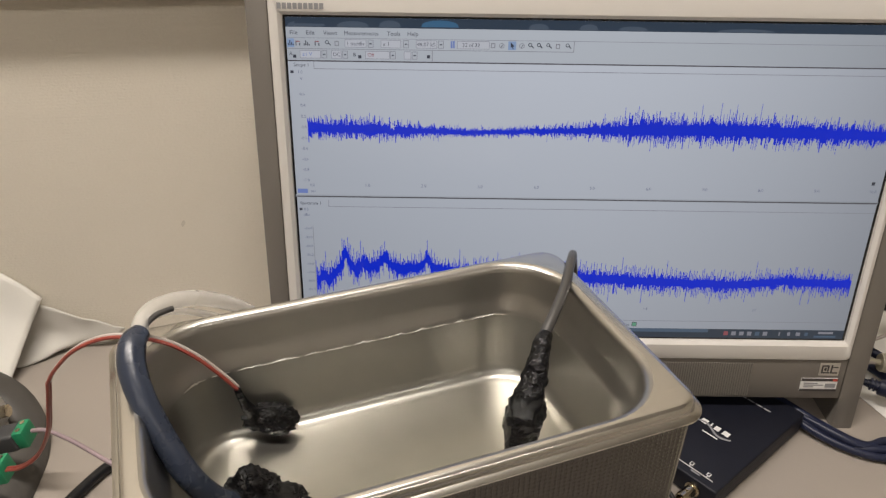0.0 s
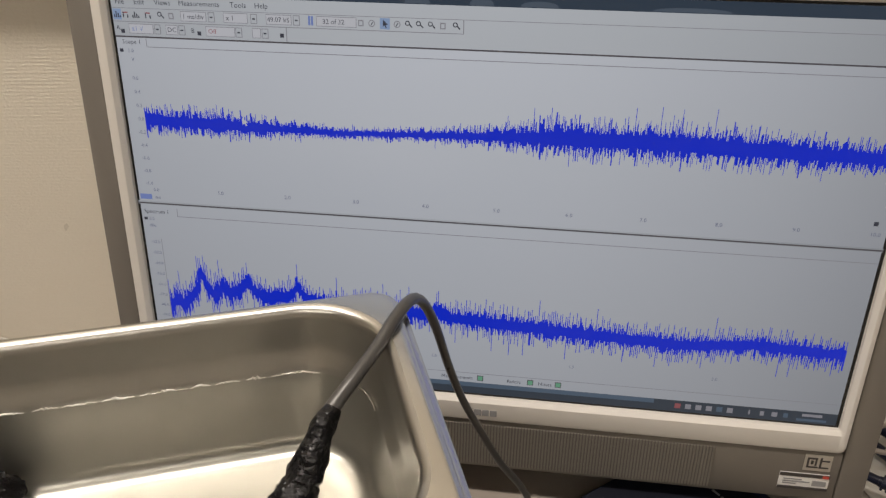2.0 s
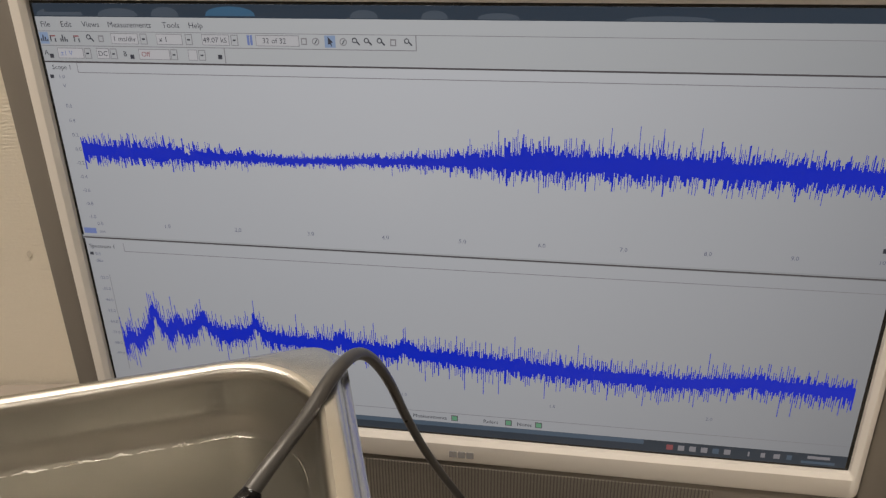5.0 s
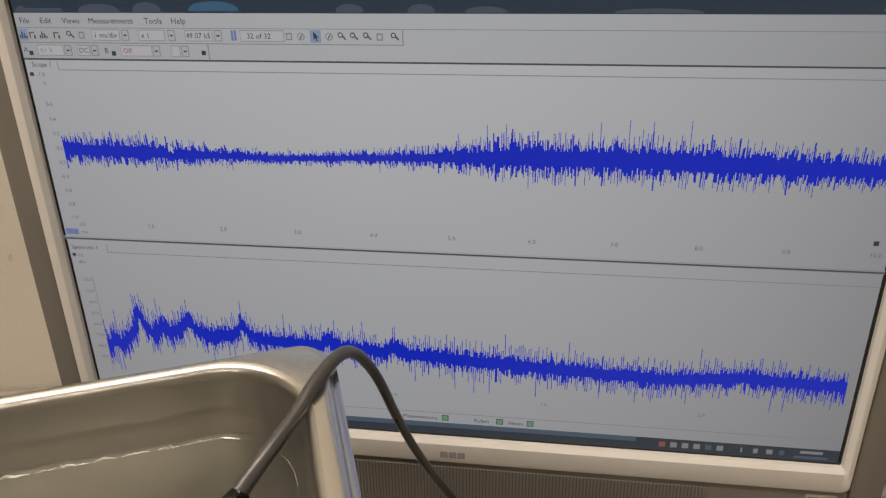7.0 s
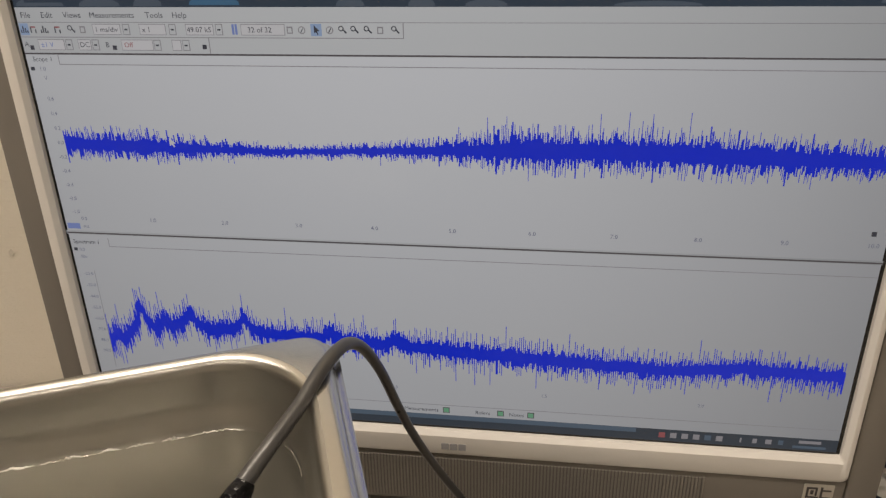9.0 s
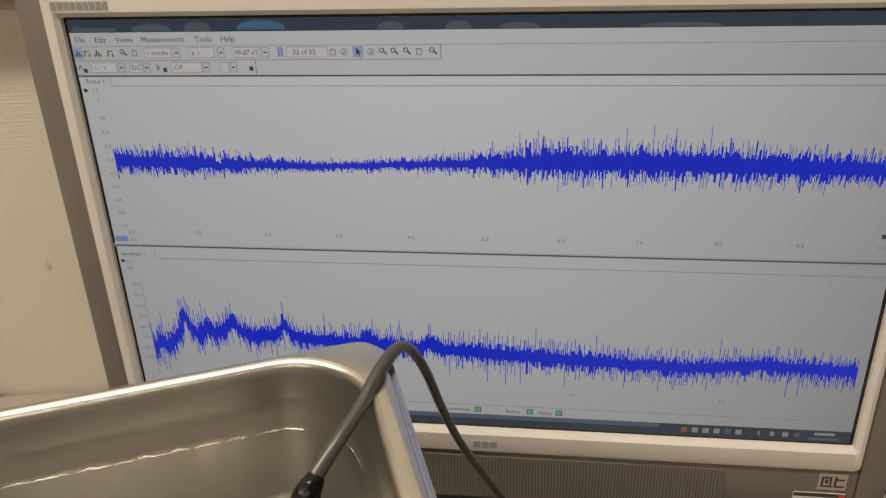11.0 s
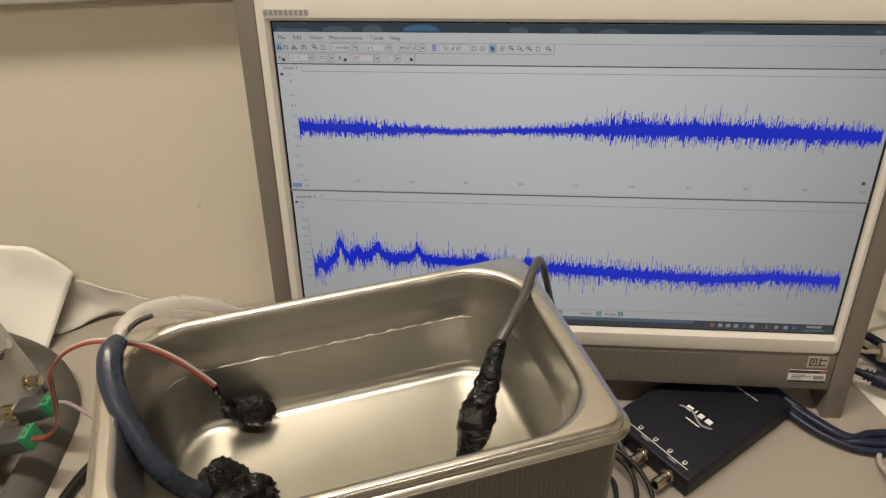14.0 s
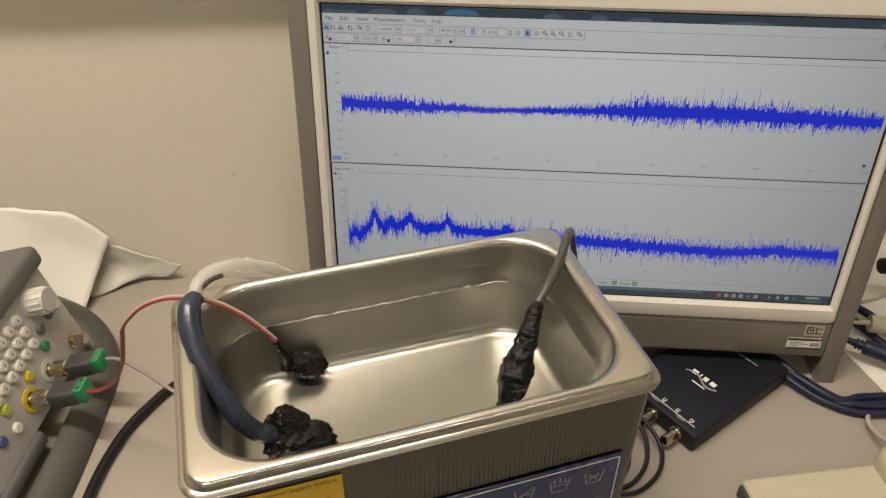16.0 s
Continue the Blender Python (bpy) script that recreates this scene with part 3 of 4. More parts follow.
flat(103.5, 104, 221.6, 229.4, 2, M_SCR_FAINT, "toolbar_line")
for x, w in (("File", 5.2), ("Edit", 16.4), ("Views", 28.4), ("Measurements", 42.6), ("Tools", 72.4), ("Help", 86.4)):
    write(w, 240.2, x, 4.05)
flat(3, 8, 230.3, 236.2, 2, M_SCR_TOOL, "tool_button")
flat(156.5, 162, 230.3, 236.2, 2, M_SCR_TOOL, "tool_button")
ICONS = ((5.5, 0), (10.5, 1), (16.5, 0), (23.8, 1), (31, 2), (37.5, 3), (146, 3), (152, 5), (159.3, 4), (166, 5), (172, 2), (178, 2), (184.5, 2), (191, 3), (198, 2))
for x, k in ICONS:
    c = M_SCR_TEXT if k != 3 else M_SCR_FAINT
    if k == 0:
        for d, h in ((-1.6, 1.6), (-0.5, 3.4), (0.7, 2.4), (1.8, 1.2)):
            flat(x + d - 0.35, x + d + 0.35, 231.5, 231.5 + h, 3, c, "icon")
    elif k == 1:
        flat(x - 1.6, x - 1.0, 231.5, 234.6, 3, c, "icon")
        flat(x - 1.6, x + 1.4, 234.0, 234.7, 3, M_SCR_RED, "icon")
        flat(x + 0.9, x + 1.6, 231.3, 233.2, 3, c, "icon")
    elif k == 2:
        dot(x - 0.3, 234.0, 1.35, 3, c)
        dot(x - 0.3, 234.0, 0.85, 4, M_SCR_BAR)
        shape([(x + 0.4, 233.4), (x + 1.9, 231.6), (x + 2.5, 232.1), (x + 0.9, 233.8)], 3, c, "icon")
    elif k == 4:
        shape([(x - 1.1, 235.6), (x - 1.1, 231.6), (x - 0.2, 232.4), (x + 0.5, 230.9), (x + 1.0, 231.2), (x + 0.4, 232.6), (x + 1.6, 232.8)], 3, c, "icon")
    elif k == 5:
        dot(x, 233.2, 1.9, 3, M_SCR_FAINT)
        dot(x, 233.2, 1.4, 4, M_SCR_BAR)
        shape([(x - 0.7, 232.2), (x - 0.3, 232.0), (x + 0.9, 234.0), (x + 0.5, 234.2)], 5, c, "icon")
    else:
        flat(x - 1.5, x + 1.5, 231.5, 234.9, 3, c, "icon")
        flat(x - 0.9, x + 0.9, 232.1, 234.2, 4, M_SCR_BAR, "icon")
for x0, x1, z in ((43, 58, 233.3), (68, 82, 233.3), (92.5, 107, 233.3), (121, 143.5, 233.3), (11.5, 26, 225.6), (33.5, 40.5, 225.6), (57, 74, 225.6), (84, 89, 225.6)):
    flat(x0, x1, z - 2.7, z + 2.7, 2, M_SCR_FAINT, "field_border")
    flat(x0 + 0.3, x1 - 0.3, z - 2.4, z + 2.4, 3, M_SCR_BOX, "field")
for x, z in ((61, 233.3), (85.5, 233.3), (109.8, 233.3), (28.5, 225.6), (43, 225.6), (76.3, 225.6), (91.5, 225.6)):
    flat(x - 1.9, x + 1.9, z - 2.7, z + 2.7, 2, M_SCR_FAINT, "field_button")
    flat(x - 1.5, x + 1.5, z - 2.3, z + 2.3, 3, M_SCR_BAR, "field_button")
    flat(x - 0.8, x + 0.8, z - 0.4, z + 0.4, 4, M_SCR_TEXT, "button_mark")
for body, x, z in (("1 ms/div", 44.2, 233.2), ("x 1", 69.5, 233.2), ("49.07 kS", 93.2, 233.2), ("32 of 32", 124.5, 233.2), ("A", 4.0, 225.8), ("DC", 34.5, 225.6), ("B", 48.5, 225.6)):
    write(x, z, body, 3.7)
write(13, 225.6, "\u00b11 V", 3.6, M_SCR_HILITE)
write(58.5, 225.6, "Off", 3.6, M_SCR_RED)
for x, z in ((7.6, 224.4), (53, 224.6), (101, 225.2)):
    flat(x - 0.9, x + 1.3, z - 1.4, z + 0.8, 4, M_SCR_TEXT, "probe_icon")
for d in (-1.3, 0.3):
    flat(117.8 + d, 119 + d, 231, 236, 3, M_SCR_HILITE, "icon")
for x, r in ((423.6, 2.0), (428.2, 0.9), (431.6, 1.9), (436.4, 2.0)):
    dot(x, 233.4, r, 3, M_SCR_FAINT, "corner_mark")
    dot(x + 0.2, 233.4, r * 0.5, 4, M_SCR_BAR, "corner_mark")
flat(422.0, 422.7, 229.6, 234.6, 3, M_SCR_FAINT, "corner_mark")
# plot tabs
for z, body, w, xt in ((218.2, "Scope 1", 21, 6.5), (114.6, "Spectrum 1", 26.5, 4.8)):
    write(xt, z, body, 3.5)
    flat(w, 441, z - 2.8, z - 2.4, 2, M_SCR_FAINT, "tab_line")
    flat(w - 0.4, w, z - 2.8, z + 2.6, 2, M_SCR_FAINT, "tab_line")
    flat(4.0, 6.2, z - 5.9, z - 4.0, 2, M_SCR_TEXT, "axis_marker")
flat(1.6, 441.5, 119.2, 121.4, 2, M_SCR_BAR, "divider")
flat(1.6, 441.5, 119.6, 120.5, 3, M_SCR_LINE, "divider_line")
write(9, 213.2, "1.0", 3.0, M_SCR_AXIS)
write(10.5, 208.3, "V", 3.0, M_SCR_AXIS)
for k, body in enumerate(("0.6", "0.4", "0.2", "0.0", "-0.2", "-0.4", "-0.6", "-0.8", "-1.0")):
    write(13.2, 197.5 - 8.05 * k, body, 3.0, M_SCR_AXIS, align="RIGHT")
write(13, 129.0, "0.0", 3.0, M_SCR_AXIS)
for k in range(1, 11):
    write(14 + 42.1 * k, 129.4, f"{k}.0", 3.3, M_SCR_AXIS, align="CENTER")
flat(3.5, 11.2, 122.6, 126.0, 2, M_SCR_HILITE, "unit_box")
write(13.5, 124.3, "ms", 3.0, M_SCR_AXIS)
flat(433, 435.5, 134.5, 137, 2, M_SCR_TEXT, "axis_marker")
write(7.5, 109.6, "0.0", 2.8, M_SCR_AXIS)
write(7, 105.2, "dBu", 2.8, M_SCR_AXIS)
for k, body in enumerate(("-22.0", "-33.0", "-44.0", "-55.0", "-66.0", "-77.0", "-88.0", "-99.0")):
    write(12.6, 94.0 - 7.5 * k, body, 2.8, M_SCR_AXIS, align="RIGHT")
flat(13.2, 13.6, 30, 96, 2, M_SCR_FAINT, "axis_line")
for k in range(1, 6):
    write(14 + 87.5 * k, 27.6, f"{0.5 * k:.1f}", 3.0, M_SCR_AXIS, align="CENTER")
flat(2.6, 441, 16.4, 16.8, 2, M_SCR_FAINT, "status_line")
for body, x, gx in (("Measurements", 194, 219.3), ("Rulers", 236.5, 251.5), ("Notes", 256.5, 269.2)):
    write(x, 13.0, body, 3.5)
    flat(gx - 2, gx + 2, 11.2, 15.2, 2, M_SCR_LINE, "status_light")
    flat(gx - 1.5, gx + 1.5, 11.7, 14.7, 3, M_SCR_GREEN, "status_light")
flat(2.6, 441, 1.4, 9.6, 1, M_SCR_TASK, "taskbar")
flat(2.6, 330, 6.4, 9.6, 2, M_SCR_TASK2, "taskbar_glow")
for k, m in enumerate((M_SCR_RED, M_SCR_FAINT, M_SCR_FAINT, M_SCR_FAINT, M_SCR_TASK2, M_SCR_FAINT)):
    flat(343 + 6.4 * k, 346.6 + 6.4 * k, 4.0, 7.6, 3, m, "tray_icon")
for k, w in enumerate((1.0, 2.4, 3.4, 2.8)):
    flat(388 + 7 * k, 388 + 7 * k + w, 4.2, 7.4, 3, M_SCR_FAINT if k != 3 else M_SCR_TASK2, "tray_icon")
flat(420, 432, 6.2, 8.2, 3, M_SCR_FAINT, "clock_bars")
flat(417, 435, 2.8, 4.6, 3, M_SCR_TASK2, "clock_bars")


def trace(x0, x1, step, middle, high, low, spikes, material, name, layer, seed, width=1.02):
    """A signal drawn as a dense run of thin upright strokes."""
    rng = np.random.default_rng(seed)
    bm = bmesh.new()
    y = -0.0007 - 0.00012 * layer
    x = x0
    while x < x1:
        u = (x - x0) / (x1 - x0)
        c = middle(u)
        a = high(u) * (0.35 + 0.65 * rng.random() ** 1.5) * (1.5 if rng.random() < spikes else 1)
        b = low(u) * (0.35 + 0.65 * rng.random() ** 1.5) * (1.5 if rng.random() < spikes else 1)
        vs = [bm.verts.new((p / 1000, y, q / 1000)) for p, q in ((x, c - b), (x + step * width, c - b), (x + step * width, c + a), (x, c + a))]
        bm.faces.new(vs)
        x += step
    ob = part(name, bm, material, screen, smooth=False)
    ob["kind"] = "stuff"
    return ob


def curve(*pairs):
    xs, ys = zip(*pairs)
    return lambda u: float(np.interp(u, xs, ys))


amp = curve((0, 5.2), (0.1, 5.4), (0.17, 4.2), (0.22, 2.8), (0.3, 2.2), (0.38, 2.4), (0.46, 3.4), (0.52, 5.0), (0.57, 7.2), (0.66, 7.2), (0.8, 7.2), (0.9, 6.2), (1, 5.4))
mid = curve((0, 173.2), (0.28, 171.2), (0.42, 173.0), (0.55, 174.6), (0.68, 175.2), (0.82, 174.0), (1, 172.6))
trace(14, 438, 0.8, mid, lambda u: amp(u) * 2.0, lambda u: amp(u) * 2.0, 0.05, M_SCR_BLUE, "faint_signal_trace", 6, 3, 0.38)
trace(14, 438, 0.62, mid, lambda u: amp(u) * 1.45, lambda u: amp(u) * 1.45, 0.12, M_SCR_BLUE, "signal_trace", 7, 4)
smid = curve((0, 46), (0.012, 55), (0.02, 49), (0.032, 55), (0.046, 62), (0.055, 74), (0.064, 64), (0.076, 57), (0.088, 66), (0.096, 61), (0.115, 64), (0.128, 71), (0.138, 64), (0.16, 61), (0.19, 62), (0.200, 66), (0.206, 71), (0.213, 64), (0.23, 60), (0.315, 58.8), (0.328, 63.5), (0.345, 58.2), (0.405, 56.8), (0.418, 60.5), (0.432, 56.5), (0.55, 53.8), (0.65, 52.0), (0.78, 50.0), (0.87, 54.0), (1, 52.0))
shigh = curve((0, 12), (0.02, 8), (0.035, 8), (0.055, 9), (0.07, 9), (0.09, 9), (0.125, 8), (0.15, 6), (0.18, 6), (0.205, 7), (0.23, 6), (0.4, 6.5), (1, 6.0))
slow = curve((0, 8), (0.03, 9), (0.055, 8), (0.07, 9), (0.2, 7.5), (0.3, 7.0), (0.5, 7.8), (1, 7.0))
trace(14, 436, 1.1, smid, lambda u: shigh(u) * 2.2, lambda u: slow(u) * 1.9, 0.12, M_SCR_BLUE, "faint_spectrum_trace", 6, 5, 0.34)
trace(14, 436, 0.62, smid, lambda u: shigh(u) * 1.2, lambda u: slow(u) * 1.15, 0.10, M_SCR_BLUE, "spectrum_trace", 7, 6)
bm = bmesh.new()
bm.faces.new([bm.verts.new((p / 1000, -0.0017, q / 1000)) for p, q in ((74, 177.5), (74, 173.0), (75.2, 174.0), (76.2, 172.4), (77, 172.9), (76.1, 174.4), (77.6, 174.6))])
part("pointer", bm, M_SCR_BOX, screen, smooth=False)

# ---- the ultrasonic bath ----
T = pose(-0.0064, 0.3458, 0, 0, 0, 21.3)
bath = thing("ultrasonic_cleaner", T, "open stainless steel ultrasonic cleaning bath holding water, on the desk", "ultrasonic cleaner")
HX, HY, TOP = 0.1333, 0.0798, 0.2205
rim_rings = [
    (HX - 0.0040, HY - 0.0040, 0.011, TOP - 0.0084), (HX - 0.0010, HY - 0.0010, 0.0125, TOP - 0.0088), (HX + 0.0008, HY + 0.0008, 0.014, TOP - 0.0080), (HX + 0.0010, HY + 0.0010, 0.014, TOP - 0.0071),
    (HX + 0.0000, HY + 0.0000, 0.0135, TOP - 0.0062), (HX - 0.0018, HY - 0.0018, 0.013, TOP - 0.0054), (HX - 0.0024, HY - 0.0024, 0.0125, TOP - 0.0042), (HX - 0.0024, HY - 0.0024, 0.0125, TOP - 0.0034),
    (HX - 0.0032, HY - 0.0032, 0.012, TOP - 0.0014), (HX - 0.0048, HY - 0.0046, 0.0115, TOP - 0.0003), (HX - 0.0065, HY - 0.0056, 0.011, TOP)]
IX, IY = 0.1230, 0.0730
inner_rings = [
    (IX, IY, 0.040, TOP), (IX - 0.0012, IY - 0.0012, 0.0392, TOP - 0.0003), (IX - 0.0026, IY - 0.0026, 0.0385, TOP - 0.0013), (IX - 0.0036, IY - 0.0036, 0.038, TOP - 0.0030), (IX - 0.0042, IY - 0.0042, 0.0375, TOP - 0.0055),
    (IX - 0.0056, IY - 0.0056, 0.037, TOP - 0.0175), (IX - 0.0063, IY - 0.0063, 0.037, TOP - 0.0205), (IX - 0.0077, IY - 0.0077, 0.036, TOP - 0.0245), (IX - 0.0092, IY - 0.0092, 0.035, TOP - 0.0280), (IX - 0.0100, IY - 0.0100, 0.0345, TOP - 0.0308),
    (IX - 0.0135, IY - 0.0135, 0.033, TOP - 0.0655), (IX - 0.0148, IY - 0.0148, 0.0322, TOP - 0.0695), (IX - 0.0168, IY - 0.0168, 0.031, TOP - 0.0722), (IX - 0.0195, IY - 0.0195, 0.029, TOP - 0.0740), (IX - 0.0235, IY - 0.0235, 0.027, TOP - 0.0748)]
part("rim", loft(rim_rings + inner_rings[:1], 10), M_STEEL_RIM, bath, "rounded stainless rim")
tub = part("tub", loft(inner_rings, 10, cap_last=True), M_STEEL, bath, "pressed stainless tub with a step in its walls")
for p in tub.data.polygons:
    p.use_smooth = True
BX, BY = 0.1298, 0.0763
part("casing", loft([(BX - 0.006, BY - 0.001, 0.009, 0.012), (BX, BY, 0.009, TOP - 0.0075)], 5), M_STEEL_FACE, bath, "dimpled stainless casing, a dark reflection put into its colour")
part("base_plate", loft([(BX - 0.007, BY - 0.002, 0.009, 0.0095), (BX - 0.007, BY - 0.002, 0.009, 0.0119)], 5, True, True), M_DARK, bath)
for sx in (-1, 1):
    for sy in (-1, 1):
        part("foot", lathe([(0.008, 0.0), (0.0095, 0.001), (0.0095, 0.0094)], 16, Matrix.Translation((sx * 0.115, sy * 0.062, 0))), M_BLACK, bath, "black rubber foot")
# control film and warning label on the front
YF = -BY - 0.0004
film = part("control_panel", box(-0.020, 0.1165, YF - 0.0008, YF, 0.030, 0.1585, 0.0003), M_PANEL, bath, "dark blue control film")
for x0, x1, z0, z1 in ((-0.012, 0.1135, 0.1545, 0.1551), (0.1135, 0.1141, 0.040, 0.1545)):
    part("outline_stroke", box(x0, x1, YF - 0.0011, YF - 0.0007, z0, z1), M_MARK, film, smooth=False)


def stroke(x0, z0, x1, z1, w=0.0009):
    """One printed line on the film."""
    a, b = Vector((x0, 0, z0)), Vector((x1, 0, z1))
    n = Vector((-(b - a).z, 0, (b - a).x)).normalized() * w / 2
    bm = bmesh.new()
    bm.faces.new([bm.verts.new(Vector((0, YF - 0.0010, 0)) + q) for q in (a - n, b - n, b + n, a + n)])
    return part("symbol_stroke", bm, M_GREYMARK, film, smooth=False)


for k, cx in enumerate((0.052, 0.075, 0.098)):
    for x0, z0, x1, z1 in ((-0.0065, 0.1465, -0.0045, 0.1355), (-0.0045, 0.1355, 0.0045, 0.1355), (0.0045, 0.1355, 0.0065, 0.1465), (-0.004, 0.1415, 0.004, 0.1415)):
        stroke(cx + x0, z0, cx + x1, z1)
    for x0, z0, x1, z1 in (((-0.003, 0.1385, 0.0055, 0.1475),), ((-0.0035, 0.1435, -0.0035, 0.148), (0.0, 0.1435, 0.0, 0.149), (0.0035, 0.1435, 0.0035, 0.148)), ((-0.003, 0.138, 0.003, 0.144), (-0.003, 0.144, 0.003, 0.138)))[k]:
        stroke(cx + x0, z0, cx + x1, z1)
lab = part("warning_label", box(-0.1220, -0.0545, YF - 0.0006, YF, 0.150, 0.2030), M_LABEL, bath, "yellow warning label with dark print")
for k, body in enumerate(("Do not plug power supply before", "to emptying tank!", "Do not operate without water")):
    text_mesh(body, 0.0046, M_INK, lab, pose(-0.1195, YF - 0.0009, 0.2000 - 0.0068 * k, 90), "label_text")

WATER_Z = TOP - 0.0318
wbm = bmesh.new()
wx, wy, wr = IX - 0.0101, IY - 0.0101, 0.0343
wring = [wbm.verts.new((x, y, WATER_Z)) for x, y in ring_points(wx, wy, wr, 10)]
wbm.faces.new(wring)
pool = part("water", wbm, M_WATER, None, smooth=False)
pool.matrix_world = T
pool.visible_shadow = False
tagged(pool, "still clear water in the steel bath", "water", kind="structure")


def meniscus(runs, seed):
    """Broken line of bright metal tubes, standing in for the meniscus glint where the water meets the steel."""
    rng = np.random.default_rng(seed)
    pts = ring_points(wx - 0.0006, wy - 0.0006, wr, 24)
    dense = []
    for a, b in zip(pts, pts[1:] + pts[:1]):
        n = max(1, int(math.dist(a, b) / 0.001))
        for k in range(n):
            dense.append((a[0] + (b[0] - a[0]) * k / n, a[1] + (b[1] - a[1]) * k / n))
    total = len(dense)
    bm = bmesh.new()
    for start, end in runs:
        k = int(start * total)
        while k < end * total:
            length = int(rng.integers(7, 22))
            seg = [Vector((*dense[j % total], WATER_Z + 0.0006 + 0.0012 * math.sin(math.pi * (j - k) / length) * rng.random())) for j in range(k, k + length + 1)]
            tube(seg, [0.00012, float(rng.uniform(0.0003, 0.0007)), 0.00012], 6, raw=True, bm=bm)
            k += length + int(rng.integers(0, 5))
    return bm


# the water edge's glint, added as bright metal strips
glints = part("glint_line", meniscus(((0.0, 0.010), (0.060, 0.365)), 5), M_GLINT, pool, "bright meniscus glint along the steel, made of thin metal strips")
glints["kind"] = "stuff"


def world_thing(name, label, category, group=""):
    return thing(name, Matrix(), label, category, group)


# ---- sensor on the grey cable, hanging over the rim ----
probe = world_thing("hydrophone_probe", "grey cable ending in a black sealant covered probe in the bath", "probe")
part("cable", tube([(0.0715, 0.3840, 0.2030), (0.0763, 0.3930, 0.2085), (0.0826, 0.4045, 0.2145), (0.0890, 0.4201, 0.2190), (0.0933, 0.4342, 0.2232), (0.0968, 0.4470, 0.2238), (0.0995, 0.4590, 0.2190), (0.1026, 0.4695, 0.2070), (0.1065, 0.4785, 0.1870), (0.1118, 0.4840, 0.1610), (0.1192, 0.4890, 0.1340), (0.1300, 0.4940, 0.1060), (0.1420, 0.5020, 0.0750), (0.1580, 0.5070, 0.0470), (0.1700, 0.4980, 0.0220), (0.1775, 0.4830, 0.0125), (0.1808, 0.4672, 0.0125)],
                   [0.0036, 0.0034, 0.0031, 0.0030, 0.0030, 0.0029, 0.0027, 0.0025, 0.0024, 0.0023, 0.0022, 0.0022, 0.0022, 0.0022, 0.0022, 0.0022, 0.0022], 12), M_GREYCABLE, probe)
part("sleeve", tube([(0.0759, 0.3919, 0.2080), (0.0738, 0.3864, 0.2045), (0.0724, 0.3828, 0.2020)], [0.0038, 0.0056, 0.0050], 20, 8, rough=0.19), M_TAR, probe, "shiny black sealant")
part("sealed_joint", tube([(0.0729, 0.3838, 0.2025), (0.0705, 0.3766, 0.1955), (0.0680, 0.3704, 0.1885)], [0.0050, 0.0068, 0.0074], 22, 8, rough=0.19), M_TAR, probe, "shiny black sealant")
part("probe_tip", tube([(0.0683, 0.3713, 0.1900), (0.0666, 0.3675, 0.1840), (0.0640, 0.3608, 0.1770), (0.0619, 0.3555, 0.1700), (0.0599, 0.3502, 0.1630), (0.0582, 0.3454, 0.1570), (0.0570, 0.3415, 0.1525)], [0.0068, 0.0086, 0.0112, 0.0104, 0.0076, 0.0064, 0.003], 26, 7, rough=0.24), M_TAR, probe, "lumpy black sealant body")

# ---- blue tube with the big lump ----
large = world_thing("transducer", "blue grey cable with a big black lump in the bath", "transducer")
part("cable", tube([(-0.1305, 0.3464, 0.2385), (-0.1314, 0.3377, 0.2380), (-0.1289, 0.3271, 0.2315), (-0.1221, 0.3165, 0.2215), (-0.1125, 0.3080, 0.2055), (-0.1019, 0.3024, 0.1875), (-0.0928, 0.3035, 0.1725), (-0.0846, 0.3084, 0.1625)],
                   [0.0050, 0.0066, 0.0068, 0.0064, 0.0062, 0.0062, 0.0060, 0.0055], 18), M_BLUETUBE, large, "blue grey shrink tube")
lp = lump((0.0245, 0.0155, 0.0100), pose(-0.0685, 0.3139, 0.1530, 0, 17, 4), 0.34, seed=3.0)
merge(lp, lump((0.0130, 0.0112, 0.0155), pose(-0.0761, 0.3187, 0.1580, 0, 6, 0), 0.26, seed=21.0))
part("lump", lp, M_TAR, large, "big shiny black sealant lump")
for k, (pts, rad, m) in enumerate((
        ([(-0.1305, 0.3454, 0.2390), (-0.1336, 0.3572, 0.2375), (-0.1313, 0.3689, 0.2375), (-0.1237, 0.3827, 0.2335), (-0.1133, 0.3995, 0.2225), (-0.1009, 0.4135, 0.2075), (-0.0904, 0.4226, 0.1895), (-0.0858, 0.4288, 0.1645), (-0.0879, 0.4415, 0.1000), (-0.0936, 0.4506, 0.0080)], 0.0044, M_CLEAR),
        ([(-0.1302, 0.3454, 0.2395), (-0.1346, 0.3553, 0.2355), (-0.1343, 0.3670, 0.2325), (-0.1278, 0.3818, 0.2265), (-0.1173, 0.3967, 0.2145), (-0.1079, 0.4097, 0.1995), (-0.1014, 0.4188, 0.1745), (-0.1038, 0.4315, 0.1000), (-0.1086, 0.4407, 0.0080)], 0.0021, M_CLEAR),
        ([(-0.1308, 0.3455, 0.2385), (-0.1301, 0.3552, 0.2380), (-0.1273, 0.3640, 0.2375), (-0.1225, 0.3709, 0.2360)], 0.0016, M_GREYCABLE))):
    part("lead", tube(pts, rad, 10), m, large)

